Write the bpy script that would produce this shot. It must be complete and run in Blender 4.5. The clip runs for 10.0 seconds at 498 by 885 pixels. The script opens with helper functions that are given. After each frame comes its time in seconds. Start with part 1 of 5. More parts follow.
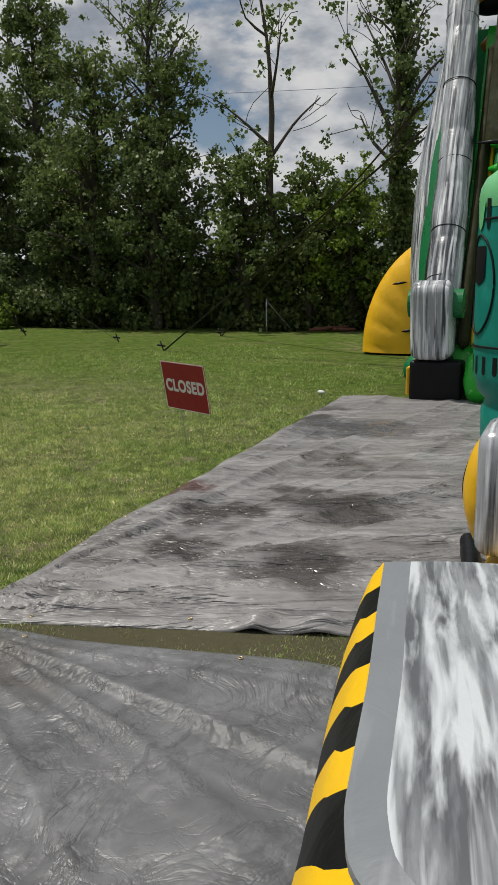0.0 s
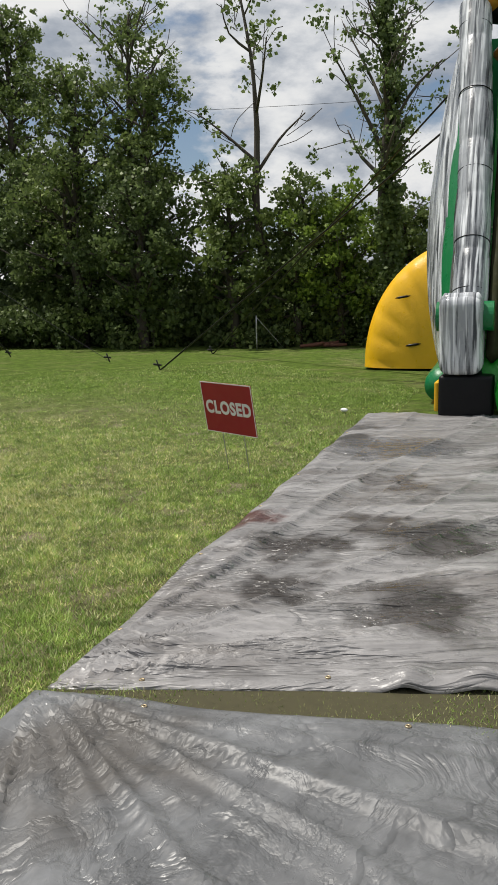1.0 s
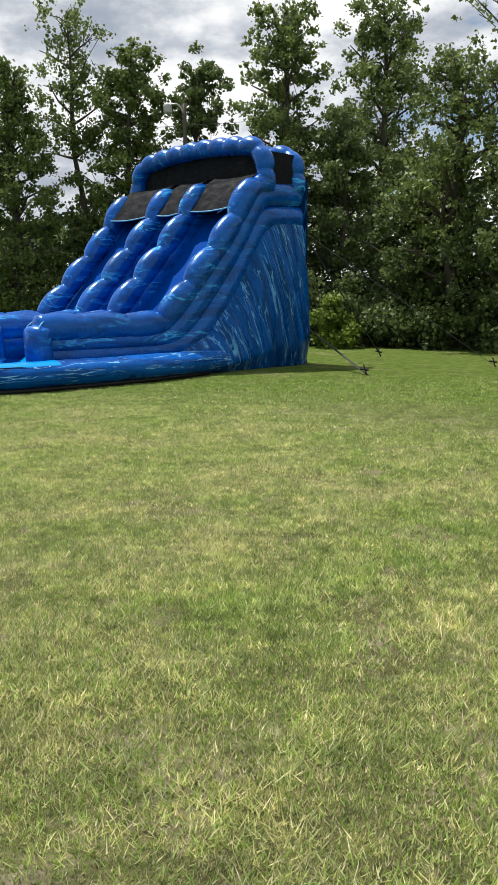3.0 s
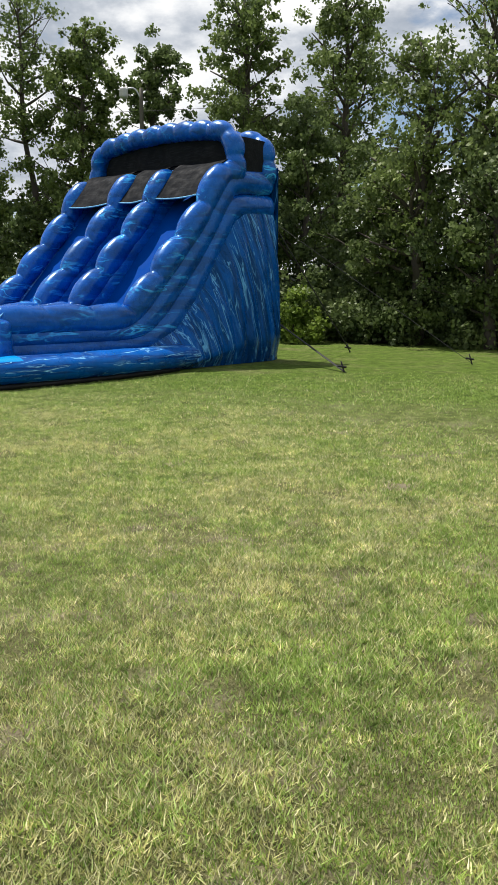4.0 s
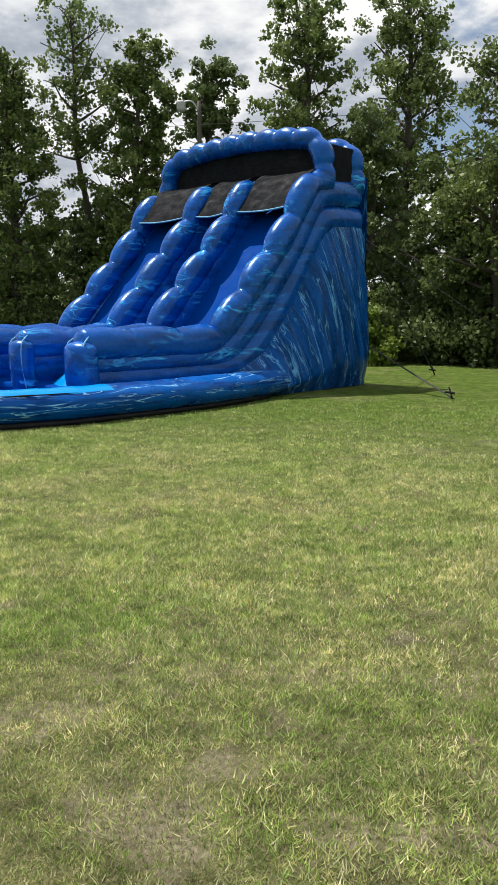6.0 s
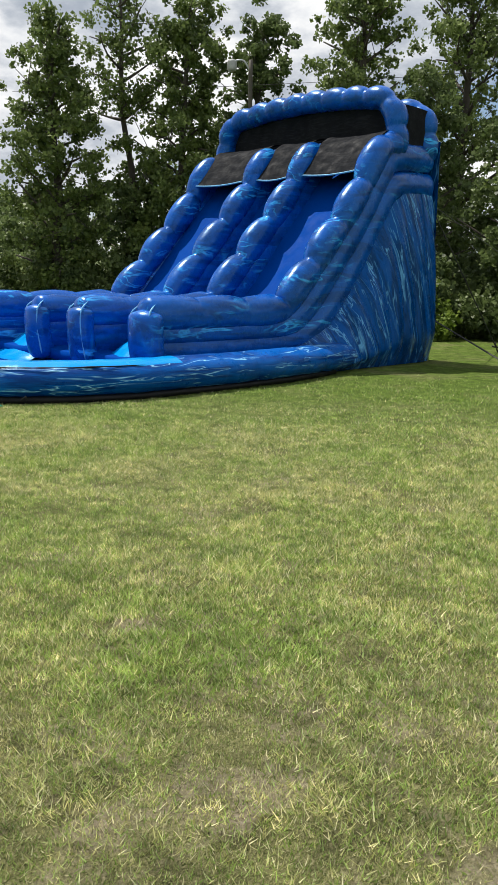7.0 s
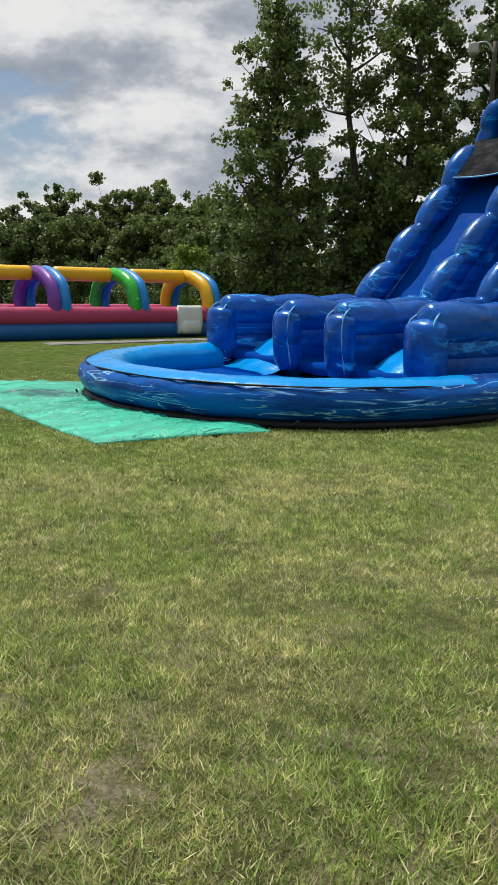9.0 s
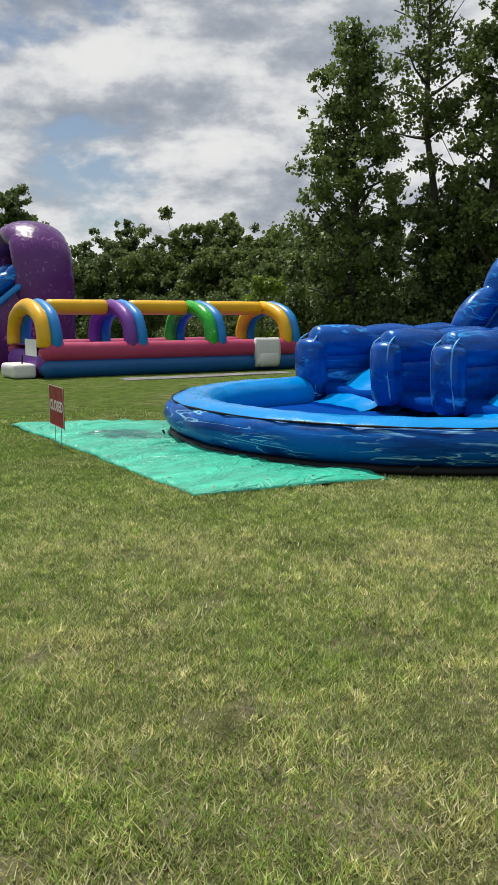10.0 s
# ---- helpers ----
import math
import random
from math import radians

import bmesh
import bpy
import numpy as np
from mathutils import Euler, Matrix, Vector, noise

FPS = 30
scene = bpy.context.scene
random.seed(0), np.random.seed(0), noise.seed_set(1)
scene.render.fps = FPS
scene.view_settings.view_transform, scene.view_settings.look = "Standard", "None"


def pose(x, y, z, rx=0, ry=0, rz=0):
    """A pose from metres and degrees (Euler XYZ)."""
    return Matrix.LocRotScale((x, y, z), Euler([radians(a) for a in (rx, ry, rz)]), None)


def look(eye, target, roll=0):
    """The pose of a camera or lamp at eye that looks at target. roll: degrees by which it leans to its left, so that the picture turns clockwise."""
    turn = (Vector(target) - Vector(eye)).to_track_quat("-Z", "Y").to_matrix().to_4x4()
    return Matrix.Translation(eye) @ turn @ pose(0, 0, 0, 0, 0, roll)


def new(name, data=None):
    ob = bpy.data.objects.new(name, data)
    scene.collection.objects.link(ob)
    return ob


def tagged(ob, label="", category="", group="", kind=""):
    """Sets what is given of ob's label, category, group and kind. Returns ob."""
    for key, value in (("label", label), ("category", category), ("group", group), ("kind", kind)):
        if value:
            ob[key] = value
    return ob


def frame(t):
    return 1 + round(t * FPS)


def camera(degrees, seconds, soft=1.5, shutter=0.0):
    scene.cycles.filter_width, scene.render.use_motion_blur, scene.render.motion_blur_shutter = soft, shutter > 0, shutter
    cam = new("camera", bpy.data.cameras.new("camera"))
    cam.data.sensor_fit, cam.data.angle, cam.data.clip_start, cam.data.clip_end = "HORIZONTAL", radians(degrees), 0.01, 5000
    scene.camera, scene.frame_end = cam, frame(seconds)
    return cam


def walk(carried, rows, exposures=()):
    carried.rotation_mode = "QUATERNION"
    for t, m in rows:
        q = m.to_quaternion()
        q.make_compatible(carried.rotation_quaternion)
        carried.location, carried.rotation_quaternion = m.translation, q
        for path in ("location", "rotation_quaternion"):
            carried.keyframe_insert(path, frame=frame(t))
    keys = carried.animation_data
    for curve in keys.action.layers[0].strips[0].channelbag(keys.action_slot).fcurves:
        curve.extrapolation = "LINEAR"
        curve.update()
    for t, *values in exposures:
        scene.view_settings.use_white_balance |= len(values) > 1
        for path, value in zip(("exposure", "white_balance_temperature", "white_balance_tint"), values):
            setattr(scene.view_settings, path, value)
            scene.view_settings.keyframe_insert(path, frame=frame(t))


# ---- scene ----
cam = camera(34.02, 10.0)
PATH = [
    (0, (0.220, 2.254, 1.518), (0.843, 4.115, 1.130), -0.4),
    (0.4, (0.020, 2.496, 1.478), (0.620, 4.366, 1.099), -1.1),
    (1, (-0.270, 2.912, 1.503), (0.425, 4.754, 1.155), -1.3),
    (1.5, (-0.630, 3.332, 1.488), (-0.072, 5.226, 1.173), -2.8),
    (2, (-0.988, 3.670, 1.511), (-0.729, 5.622, 1.162), -1.3),
    (2.5, (-1.281, 4.061, 1.516), (-1.364, 6.031, 1.182), -0.7),
    (4, (-2.070, 5.404, 1.491), (-1.981, 7.370, 1.137), 0.2),
    (4.5, (-2.397, 5.777, 1.509), (-2.301, 7.757, 1.244), -0.2),
    (5, (-2.717, 6.143, 1.519), (-2.688, 8.135, 1.351), -0.6),
    (6.5, (-3.663, 7.274, 1.517), (-3.640, 9.239, 1.143), 0.1),
    (7, (-4.022, 7.612, 1.513), (-4.052, 9.575, 1.131), 1.0),
    (7.5, (-4.355, 7.974, 1.502), (-4.429, 9.927, 1.077), 1.1),
    (8, (-4.682, 8.405, 1.492), (-4.819, 10.362, 1.102), 1.0),
    (8.5, (-5.088, 8.837, 1.500), (-5.331, 10.786, 1.125), 1.6),
    (9, (-5.478, 9.274, 1.492), (-5.936, 11.183, 1.110), 1.2),
    (9.5, (-5.869, 9.711, 1.487), (-6.472, 11.590, 1.157), 0.6),
    (10, (-6.126, 10.059, 1.477), (-6.740, 11.937, 1.167), 0.1),
]
walk(cam, [(t, look(eye, target, roll)) for t, eye, target, roll in PATH],
     [(0.0, -0.54), (0.25, -0.34), (0.5, -0.14), (1.0, -0.16), (1.5, -0.08), (2.0, 0.06), (4.0, 0.22), (5.0, -0.04), (6.5, 0.18), (7.5, 0.15), (8.5, 0.02), (9.5, -0.32), (10.0, -0.20)])

# ---- light ----
SUN_AZ, SUN_EL = 140.0, 66.0      # degrees: the way to the sun, from +x towards +y, and its height
world = bpy.data.worlds.new("sky")
scene.world = world
world.use_nodes = True


def link(tree, a, b):
    tree.links.new(a, b)


def build_sky():
    nt = world.node_tree
    nt.nodes.clear()
    N = nt.nodes.new
    out, bg = N("ShaderNodeOutputWorld"), N("ShaderNodeBackground")
    sky = N("ShaderNodeTexSky")
    sky.sky_type, sky.sun_disc = "NISHITA", False
    sky.sun_elevation, sky.sun_rotation = radians(SUN_EL), radians(90 - SUN_AZ)
    scale = N("ShaderNodeVectorMath"); scale.operation = "SCALE"; scale.inputs[3].default_value = 0.10
    link(nt, sky.outputs[0], scale.inputs[0])
    tc, mp = N("ShaderNodeTexCoord"), N("ShaderNodeMapping")
    mp.inputs["Scale"].default_value = (1.0, 1.0, 2.0)
    mp.inputs["Location"].default_value = (0.35, 0.1, 0.12)
    link(nt, tc.outputs["Generated"], mp.inputs[0])

    def puffs(lift):
        up = N("ShaderNodeVectorMath"); up.operation = "ADD"; up.inputs[1].default_value = (-0.03 * (lift > 0), 0.02 * (lift > 0), lift)
        link(nt, mp.outputs[0], up.inputs[0])
        n = N("ShaderNodeTexNoise")
        n.inputs["Scale"].default_value, n.inputs["Detail"].default_value, n.inputs["Roughness"].default_value, n.inputs["Distortion"].default_value = 4.3, 12, 0.56, 0.05
        link(nt, up.outputs[0], n.inputs["Vector"])
        return n.outputs[0]

    here, above = puffs(0.0), puffs(0.06)
    cover = N("ShaderNodeValToRGB")
    cover.color_ramp.elements[0].position, cover.color_ramp.elements[1].position = 0.40, 0.48
    link(nt, here, cover.inputs[0])
    # sunlit tops and grey undersides: how much cloud lies between a place and the sun
    lit = N("ShaderNodeMath"); lit.operation = "SUBTRACT"
    link(nt, here, lit.inputs[0]); link(nt, above, lit.inputs[1])
    lev = N("ShaderNodeMath"); lev.operation = "MULTIPLY_ADD"; lev.inputs[1].default_value = 3.4; lev.inputs[2].default_value = 0.5
    link(nt, lit.outputs[0], lev.inputs[0])
    shade = N("ShaderNodeValToRGB")
    shade.color_ramp.interpolation = "B_SPLINE"
    e = shade.color_ramp.elements
    e[0].position, e[0].color = 0.12, (0.36, 0.41, 0.49, 1)
    e[1].position, e[1].color = 0.82, (1.0, 1.0, 0.99, 1)
    e.new(0.38).color = (0.52, 0.56, 0.62, 1)
    e.new(0.60).color = (0.82, 0.84, 0.87, 1)
    link(nt, lev.outputs[0], shade.inputs[0])
    mix = N("ShaderNodeMix"); mix.data_type = "RGBA"
    link(nt, cover.outputs[0], mix.inputs[0]); link(nt, scale.outputs[0], mix.inputs[6]); link(nt, shade.outputs[0], mix.inputs[7])
    link(nt, mix.outputs[2], bg.inputs[0]); link(nt, bg.outputs[0], out.inputs[0])
    bg.inputs[1].default_value = 0.92


build_sky()
sun = new("sun", bpy.data.lights.new("sun", "SUN"))
sun.data.energy, sun.data.angle, sun.data.color = 5.0, radians(0.6), (1.0, 0.95, 0.87)
_d = Vector((math.cos(radians(SUN_AZ)) * math.cos(radians(SUN_EL)), math.sin(radians(SUN_AZ)) * math.cos(radians(SUN_EL)), math.sin(radians(SUN_EL))))
sun.matrix_world = look(_d * 60, (0, 0, 0))


# ---- materials ----
def material(name, rough=0.5, spec=0.5):
    m = bpy.data.materials.new(name)
    m.use_nodes = True
    b = m.node_tree.nodes["Principled BSDF"]
    b.inputs["Roughness"].default_value = rough
    b.inputs["Specular IOR Level"].default_value = spec
    return m, m.node_tree, b


def coords(nt, scale=(1, 1, 1), rot=(0, 0, 0)):
    """Object coordinates, turned and then stretched."""
    tc, t, mp = nt.nodes.new("ShaderNodeTexCoord"), nt.nodes.new("ShaderNodeMapping"), nt.nodes.new("ShaderNodeMapping")
    t.inputs["Rotation"].default_value = [radians(a) for a in rot]
    mp.inputs["Scale"].default_value = scale
    link(nt, tc.outputs["Object"], t.inputs[0])
    link(nt, t.outputs[0], mp.inputs[0])
    return mp.outputs[0]


def noise_node(nt, vec, scale, detail=4, rough=0.55, distort=0.0):
    n = nt.nodes.new("ShaderNodeTexNoise")
    n.inputs["Scale"].default_value, n.inputs["Detail"].default_value = scale, detail
    n.inputs["Roughness"].default_value, n.inputs["Distortion"].default_value = rough, distort
    link(nt, vec, n.inputs["Vector"])
    return n.outputs[0]


def ramp(nt, fac, stops):
    r = nt.nodes.new("ShaderNodeValToRGB")
    el = r.color_ramp.elements
    el[0].position, el[0].color = stops[0][0], (*stops[0][1], 1)
    el[1].position, el[1].color = stops[-1][0], (*stops[-1][1], 1)
    for p, c in stops[1:-1]:
        el.new(p).color = (*c, 1)
    link(nt, fac, r.inputs[0])
    return r.outputs[0]


def mix_col(nt, fac, a, b, mode="MIX"):
    m = nt.nodes.new("ShaderNodeMix")
    m.data_type, m.blend_type = "RGBA", mode
    for sock, v in ((m.inputs[0], fac), (m.inputs[6], a), (m.inputs[7], b)):
        if isinstance(v, bpy.types.NodeSocket):
            link(nt, v, sock)
        else:
            sock.default_value = v if isinstance(v, (int, float)) else (*v, 1)
    return m.outputs[2]


def bump(nt, b, height, strength, dist):
    n = nt.nodes.new("ShaderNodeBump")
    n.inputs["Strength"].default_value, n.inputs["Distance"].default_value = strength, dist
    link(nt, height, n.inputs["Height"])
    link(nt, n.outputs[0], b.inputs["Normal"])


def vinyl(name, color, streak=None, scale=(1, 1, 1), rot=(0, 0, 0), rough=0.28, lo=0.56, hi=0.66, dark=None, crease=0.22, vein=0.0, dust=0.07, spec=0.4, tint=None, curl=1.0):
    """Coated inflatable fabric: marbled streaks or thin veins, fine creases, a little dust."""
    m, nt, b = material(name, rough, spec)
    if tint:
        b.inputs["Specular Tint"].default_value = (*tint, 1)
    v = coords(nt, scale, rot)
    base = mix_col(nt, noise_node(nt, coords(nt), 2.2, 4), tuple(c * 0.82 for c in color), tuple(min(1, c * 1.12) for c in color))
    if dark:
        base = mix_col(nt, ramp(nt, noise_node(nt, v, 2.3, 5, 0.6, 0.9 * curl), [(0.45, (0, 0, 0)), (0.6, (1, 1, 1))]), base, dark)
    if streak and vein:
        f = ramp(nt, noise_node(nt, v, 2.4, 3, 0.5, 0.8), [(0.5 - vein, (0, 0, 0)), (0.5, (1, 1, 1)), (0.5 + vein * 1.6, (0, 0, 0))])
        k = ramp(nt, noise_node(nt, v, 1.7, 3, 0.5), [(lo, (0, 0, 0)), (hi, (1, 1, 1))])
        base = mix_col(nt, mix_col(nt, 1.0, f, k, "MULTIPLY"), base, streak)
    elif streak:
        f = ramp(nt, noise_node(nt, v, 3.4, 4, 0.5, 1.4 * curl), [(lo, (0, 0, 0)), ((lo + hi) / 2, (0.55, 0.55, 0.55)), (hi, (1, 1, 1))])
        base = mix_col(nt, f, base, streak)
    film = ramp(nt, noise_node(nt, coords(nt), 9, 6, 0.65), [(0.58, (0, 0, 0)), (0.85, (dust,) * 3)])
    base = mix_col(nt, film, base, (0.35, 0.36, 0.36))
    link(nt, base, b.inputs["Base Color"])
    rr = ramp(nt, noise_node(nt, coords(nt), 5, 4), [(0.3, (rough * 0.75,) * 3), (0.7, (rough * 1.5,) * 3)])
    link(nt, rr, b.inputs["Roughness"])
    bump(nt, b, noise_node(nt, coords(nt, (1, 1, 0.6)), 6.5, 5, 0.6, 0.6), crease, 0.03)
    return m


BLUE, SKYBLUE = (0.0, 0.082, 0.41), (0.05, 0.46, 0.95)
GLOSS = (0.32, 0.68, 1.0)
M_blue = vinyl("blue_marbled_vinyl", BLUE, SKYBLUE, (0.34, 1.1, 1.9), (0, 0, 0), 0.24, 0.50, 0.66, (0.0, 0.042, 0.22), 0.20, 0.028, 0.0, 0.75, tint=GLOSS)
# wavy streak print; the blue is darker to put the flanks' shade into colour
M_blue_side = vinyl("blue_streaked_vinyl", (0.0, 0.074, 0.32), (0.13, 0.40, 0.72), (2.6, 1.0, 0.17), (0, 12, 0), 0.24, 0.40, 0.54, (0.0, 0.034, 0.14), 0.3, 0.022, 0.0, 0.3, tint=GLOSS)
M_blue_pool = vinyl("wave_printed_blue_vinyl", (0.0, 0.098, 0.42), (0.30, 0.66, 0.94), (0.42, 0.42, 4.6), (0, 0, 0), 0.3, 0.44, 0.54, (0.0, 0.036, 0.21), 0.24, 0.018, 0.0, 0.35, tint=GLOSS)
M_lane = vinyl("dark_blue_lane_vinyl", (0.0, 0.052, 0.30), None, rough=0.5, dust=0.0, spec=0.03, tint=(0.0, 0.3, 1.0))
M_rim = vinyl("light_blue_vinyl", (0.0, 0.27, 0.70), None, rough=0.2, dust=0.0, tint=(0.35, 0.68, 1.0))
M_seam = vinyl("pale_blue_piping", (0.14, 0.42, 0.70), None, rough=0.35)
M_mesh = vinyl("black_mesh_cloth", (0.011, 0.012, 0.0145), (0.024, 0.026, 0.030), (7, 0.7, 7), (0, 0, 0), rough=0.7, lo=0.5, hi=0.8, crease=0.35, dust=0.0, spec=0.06)
M_black = vinyl("black_vinyl", (0.007, 0.007, 0.008), None, rough=0.4, dust=0.02, spec=0.2)
M_yellow = vinyl("yellow_vinyl", (0.80, 0.45, 0.012), None, rough=0.33)
M_silver = vinyl("grey_marbled_vinyl", (0.34, 0.355, 0.38), (0.72, 0.74, 0.77), (0.7, 8.0, 0.36), (0, -25, 0), 0.22, 0.50, 0.64, (0.060, 0.065, 0.075), curl=0.22)
M_stone = vinyl("grey_marbled_top_vinyl", (0.24, 0.255, 0.27), (0.52, 0.55, 0.57), (1.3, 12.0, 12.0), (0, 0, -60), 0.4, 0.44, 0.60, (0.085, 0.092, 0.10), curl=0.3)
M_greystrip = vinyl("plain_grey_vinyl", (0.19, 0.205, 0.22), (0.23, 0.245, 0.26), (1.0, 9.0, 9.0), (0, 0, -59), 0.42, curl=0.2)
M_olive = vinyl("dark_olive_mesh", (0.030, 0.032, 0.014), (0.05, 0.048, 0.02), (4, 4, 1), rough=0.7, spec=0.15)
M_green = vinyl("bright_green_vinyl", (0.025, 0.42, 0.035), (0.25, 0.68, 0.18), (2, 2, 2), rough=0.25, lo=0.6, hi=0.72)
M_dgreen = vinyl("dark_green_vinyl", (0.008, 0.16, 0.05), None, rough=0.3)
M_teal = vinyl("teal_vinyl", (0.004, 0.20, 0.155), (0.006, 0.23, 0.175), (1, 1, 1), rough=0.4, spec=0.3)
M_drip = vinyl("pale_green_vinyl", (0.16, 0.50, 0.22), None, rough=0.3)
M_orange = vinyl("orange_vinyl", (0.52, 0.22, 0.03), None, rough=0.35)
M_pink = vinyl("crimson_pink_vinyl", (0.46, 0.05, 0.13), None, rough=0.38)
M_navy = vinyl("ocean_blue_vinyl", (0.008, 0.105, 0.31), None, rough=0.36)
M_mid = vinyl("sky_blue_vinyl", (0.010, 0.22, 0.60), None, rough=0.36)
M_violet = vinyl("violet_vinyl", (0.17, 0.05, 0.32), None, rough=0.36)
M_purple = vinyl("purple_marbled_vinyl", (0.105, 0.022, 0.16), (0.36, 0.14, 0.42), (1.2, 1.2, 1.2), rough=0.16, lo=0.62, hi=0.78, crease=0.9)
M_white = vinyl("white_vinyl", (0.72, 0.72, 0.70), None, rough=0.45)
M_red = vinyl("red_sign_plastic", (0.30, 0.016, 0.022), None, rough=0.42, crease=0.05)
M_signwhite = vinyl("white_sign_print", (0.72, 0.70, 0.70), None, rough=0.45, crease=0.05)


def plain(name, color, rough=0.5, metal=0.0):
    m, nt, b = material(name, rough)
    link(nt, mix_col(nt, noise_node(nt, coords(nt), 25, 5), tuple(c * 0.7 for c in color), tuple(min(1, c * 1.2) for c in color)), b.inputs["Base Color"])
    b.inputs["Metallic"].default_value = metal
    return m


M_strap = plain("black_webbing", (0.012, 0.012, 0.013), 0.7)
M_steel = plain("galvanised_steel", (0.42, 0.43, 0.44), 0.4, 0.9)
M_wood = plain("grey_weathered_wood", (0.09, 0.08, 0.065), 0.85)
M_lampglass = plain("white_lamp_cover", (0.42, 0.42, 0.41), 0.35)
M_litter = plain("white_paper", (0.75, 0.75, 0.75), 0.7)


def tarp_material(name, color, stain, spots=(), along=18.0, long=1.0, relief=0.7):
    """Plastic sheeting: creased, dusty, with damp patches and a few muddy stains of their own."""
    m, nt, b = material(name, 0.4, 0.5)
    v = coords(nt)
    streak = coords(nt, (0.24 * long, 2.3 / long ** 0.5, 1), (0, 0, -along))
    c = mix_col(nt, ramp(nt, noise_node(nt, streak, 2.2, 8, 0.68, 0.7), [(0.36, (0, 0, 0)), (0.66, (1, 1, 1))]), tuple(x * 0.62 for x in color), tuple(min(1, x * 1.36) for x in color))
    c = mix_col(nt, ramp(nt, noise_node(nt, v, 14, 6, 0.7), [(0.5, (0, 0, 0)), (0.78, (0.5, 0.5, 0.5))]), c, tuple(x * 0.5 for x in color))
    wet = ramp(nt, noise_node(nt, coords(nt, (0.7, 1.6, 1), (0, 0, -along)), 0.9, 6, 0.66, 0.6), [(0.50, (0, 0, 0)), (0.66, (0.85, 0.85, 0.85))])
    c = mix_col(nt, wet, c, stain)
    rough = ramp(nt, noise_node(nt, v, 0.8, 5, 0.6), [(0.40, (0.52,) * 3), (0.60, (0.36,) * 3)])
    wob = nt.nodes.new("ShaderNodeVectorMath"); wob.operation = "SCALE"; wob.inputs[3].default_value = 0.9
    nn = nt.nodes.new("ShaderNodeTexNoise"); nn.inputs["Scale"].default_value = 3.4; nn.inputs["Detail"].default_value = 6
    link(nt, v, nn.inputs["Vector"]); link(nt, nn.outputs[1], wob.inputs[0])
    add = nt.nodes.new("ShaderNodeVectorMath"); add.operation = "ADD"
    link(nt, v, add.inputs[0]); link(nt, wob.outputs[0], add.inputs[1])
    for x, y, r, col, ro, k in spots:
        dist = nt.nodes.new("ShaderNodeVectorMath"); dist.operation = "DISTANCE"
        dist.inputs[1].default_value = (x + 0.45, y + 0.45, 0.45)
        link(nt, add.outputs[0], dist.inputs[0])
        f = ramp(nt, dist.outputs[1], [(r * 0.45, (k,) * 3), (r, (0, 0, 0))])
        c = mix_col(nt, f, c, col)
        rough = mix_col(nt, f, rough, (ro,) * 3)
    link(nt, rough, b.inputs["Roughness"])
    folds = None
    for sc, st, ds, wt in ((1.1, (0.28, 1.7, 1), 0.5, 0.024), (2.4, (0.32, 1.9, 1), 0.7, 0.010), (5.5, (0.45, 1.6, 1), 0.6, 0.0022)):
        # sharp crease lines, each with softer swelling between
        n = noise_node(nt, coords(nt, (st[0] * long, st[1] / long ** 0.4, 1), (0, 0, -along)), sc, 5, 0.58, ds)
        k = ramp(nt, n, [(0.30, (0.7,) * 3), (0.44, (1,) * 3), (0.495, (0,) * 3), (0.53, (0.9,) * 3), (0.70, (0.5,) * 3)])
        w = nt.nodes.new("ShaderNodeMath"); w.operation = "MULTIPLY_ADD"; w.inputs[1].default_value = wt; w.inputs[2].default_value = 0.0
        link(nt, k, w.inputs[0])
        if folds is not None:
            link(nt, folds, w.inputs[2])
        folds = w.outputs[0]
        # crease shade drawn into the colour: a thin darker line along each valley
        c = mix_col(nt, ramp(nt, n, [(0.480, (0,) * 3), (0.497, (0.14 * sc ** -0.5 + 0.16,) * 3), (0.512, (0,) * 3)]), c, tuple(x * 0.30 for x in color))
    link(nt, c, b.inputs["Base Color"])
    bump(nt, b, folds, relief, 1.0)
    return m


SPOTS = ((1.62, 7.92, 0.30, (0.085, 0.032, 0.026), 0.35, 0.95), (1.66, 7.25, 0.36, (0.040, 0.032, 0.027), 0.25, 0.92), (1.28, 6.70, 0.30, (0.034, 0.027, 0.022), 0.3, 0.92),
         (2.46, 7.00, 0.50, (0.050, 0.044, 0.040), 0.14, 0.9), (1.80, 6.10, 0.46, (0.050, 0.043, 0.038), 0.16, 0.9), (2.35, 7.45, 0.34, (0.050, 0.040, 0.034), 0.3, 0.88),
         (3.66, 10.35, 0.34, (0.030, 0.026, 0.022), 0.35, 0.9), (4.15, 11.0, 0.34, (0.034, 0.030, 0.026), 0.3, 0.85), (3.85, 9.70, 0.70, (0.10, 0.10, 0.105), 0.06, 0.95), (3.1, 8.4, 0.4, (0.06, 0.05, 0.045), 0.2, 0.8))
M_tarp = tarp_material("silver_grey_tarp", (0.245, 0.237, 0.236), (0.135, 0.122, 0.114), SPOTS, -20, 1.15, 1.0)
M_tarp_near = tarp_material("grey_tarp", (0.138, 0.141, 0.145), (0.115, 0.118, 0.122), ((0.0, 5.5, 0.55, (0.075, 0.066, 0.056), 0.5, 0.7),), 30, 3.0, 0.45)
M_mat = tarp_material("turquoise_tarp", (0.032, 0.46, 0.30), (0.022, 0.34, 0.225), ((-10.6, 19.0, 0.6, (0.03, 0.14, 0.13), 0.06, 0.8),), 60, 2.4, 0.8)


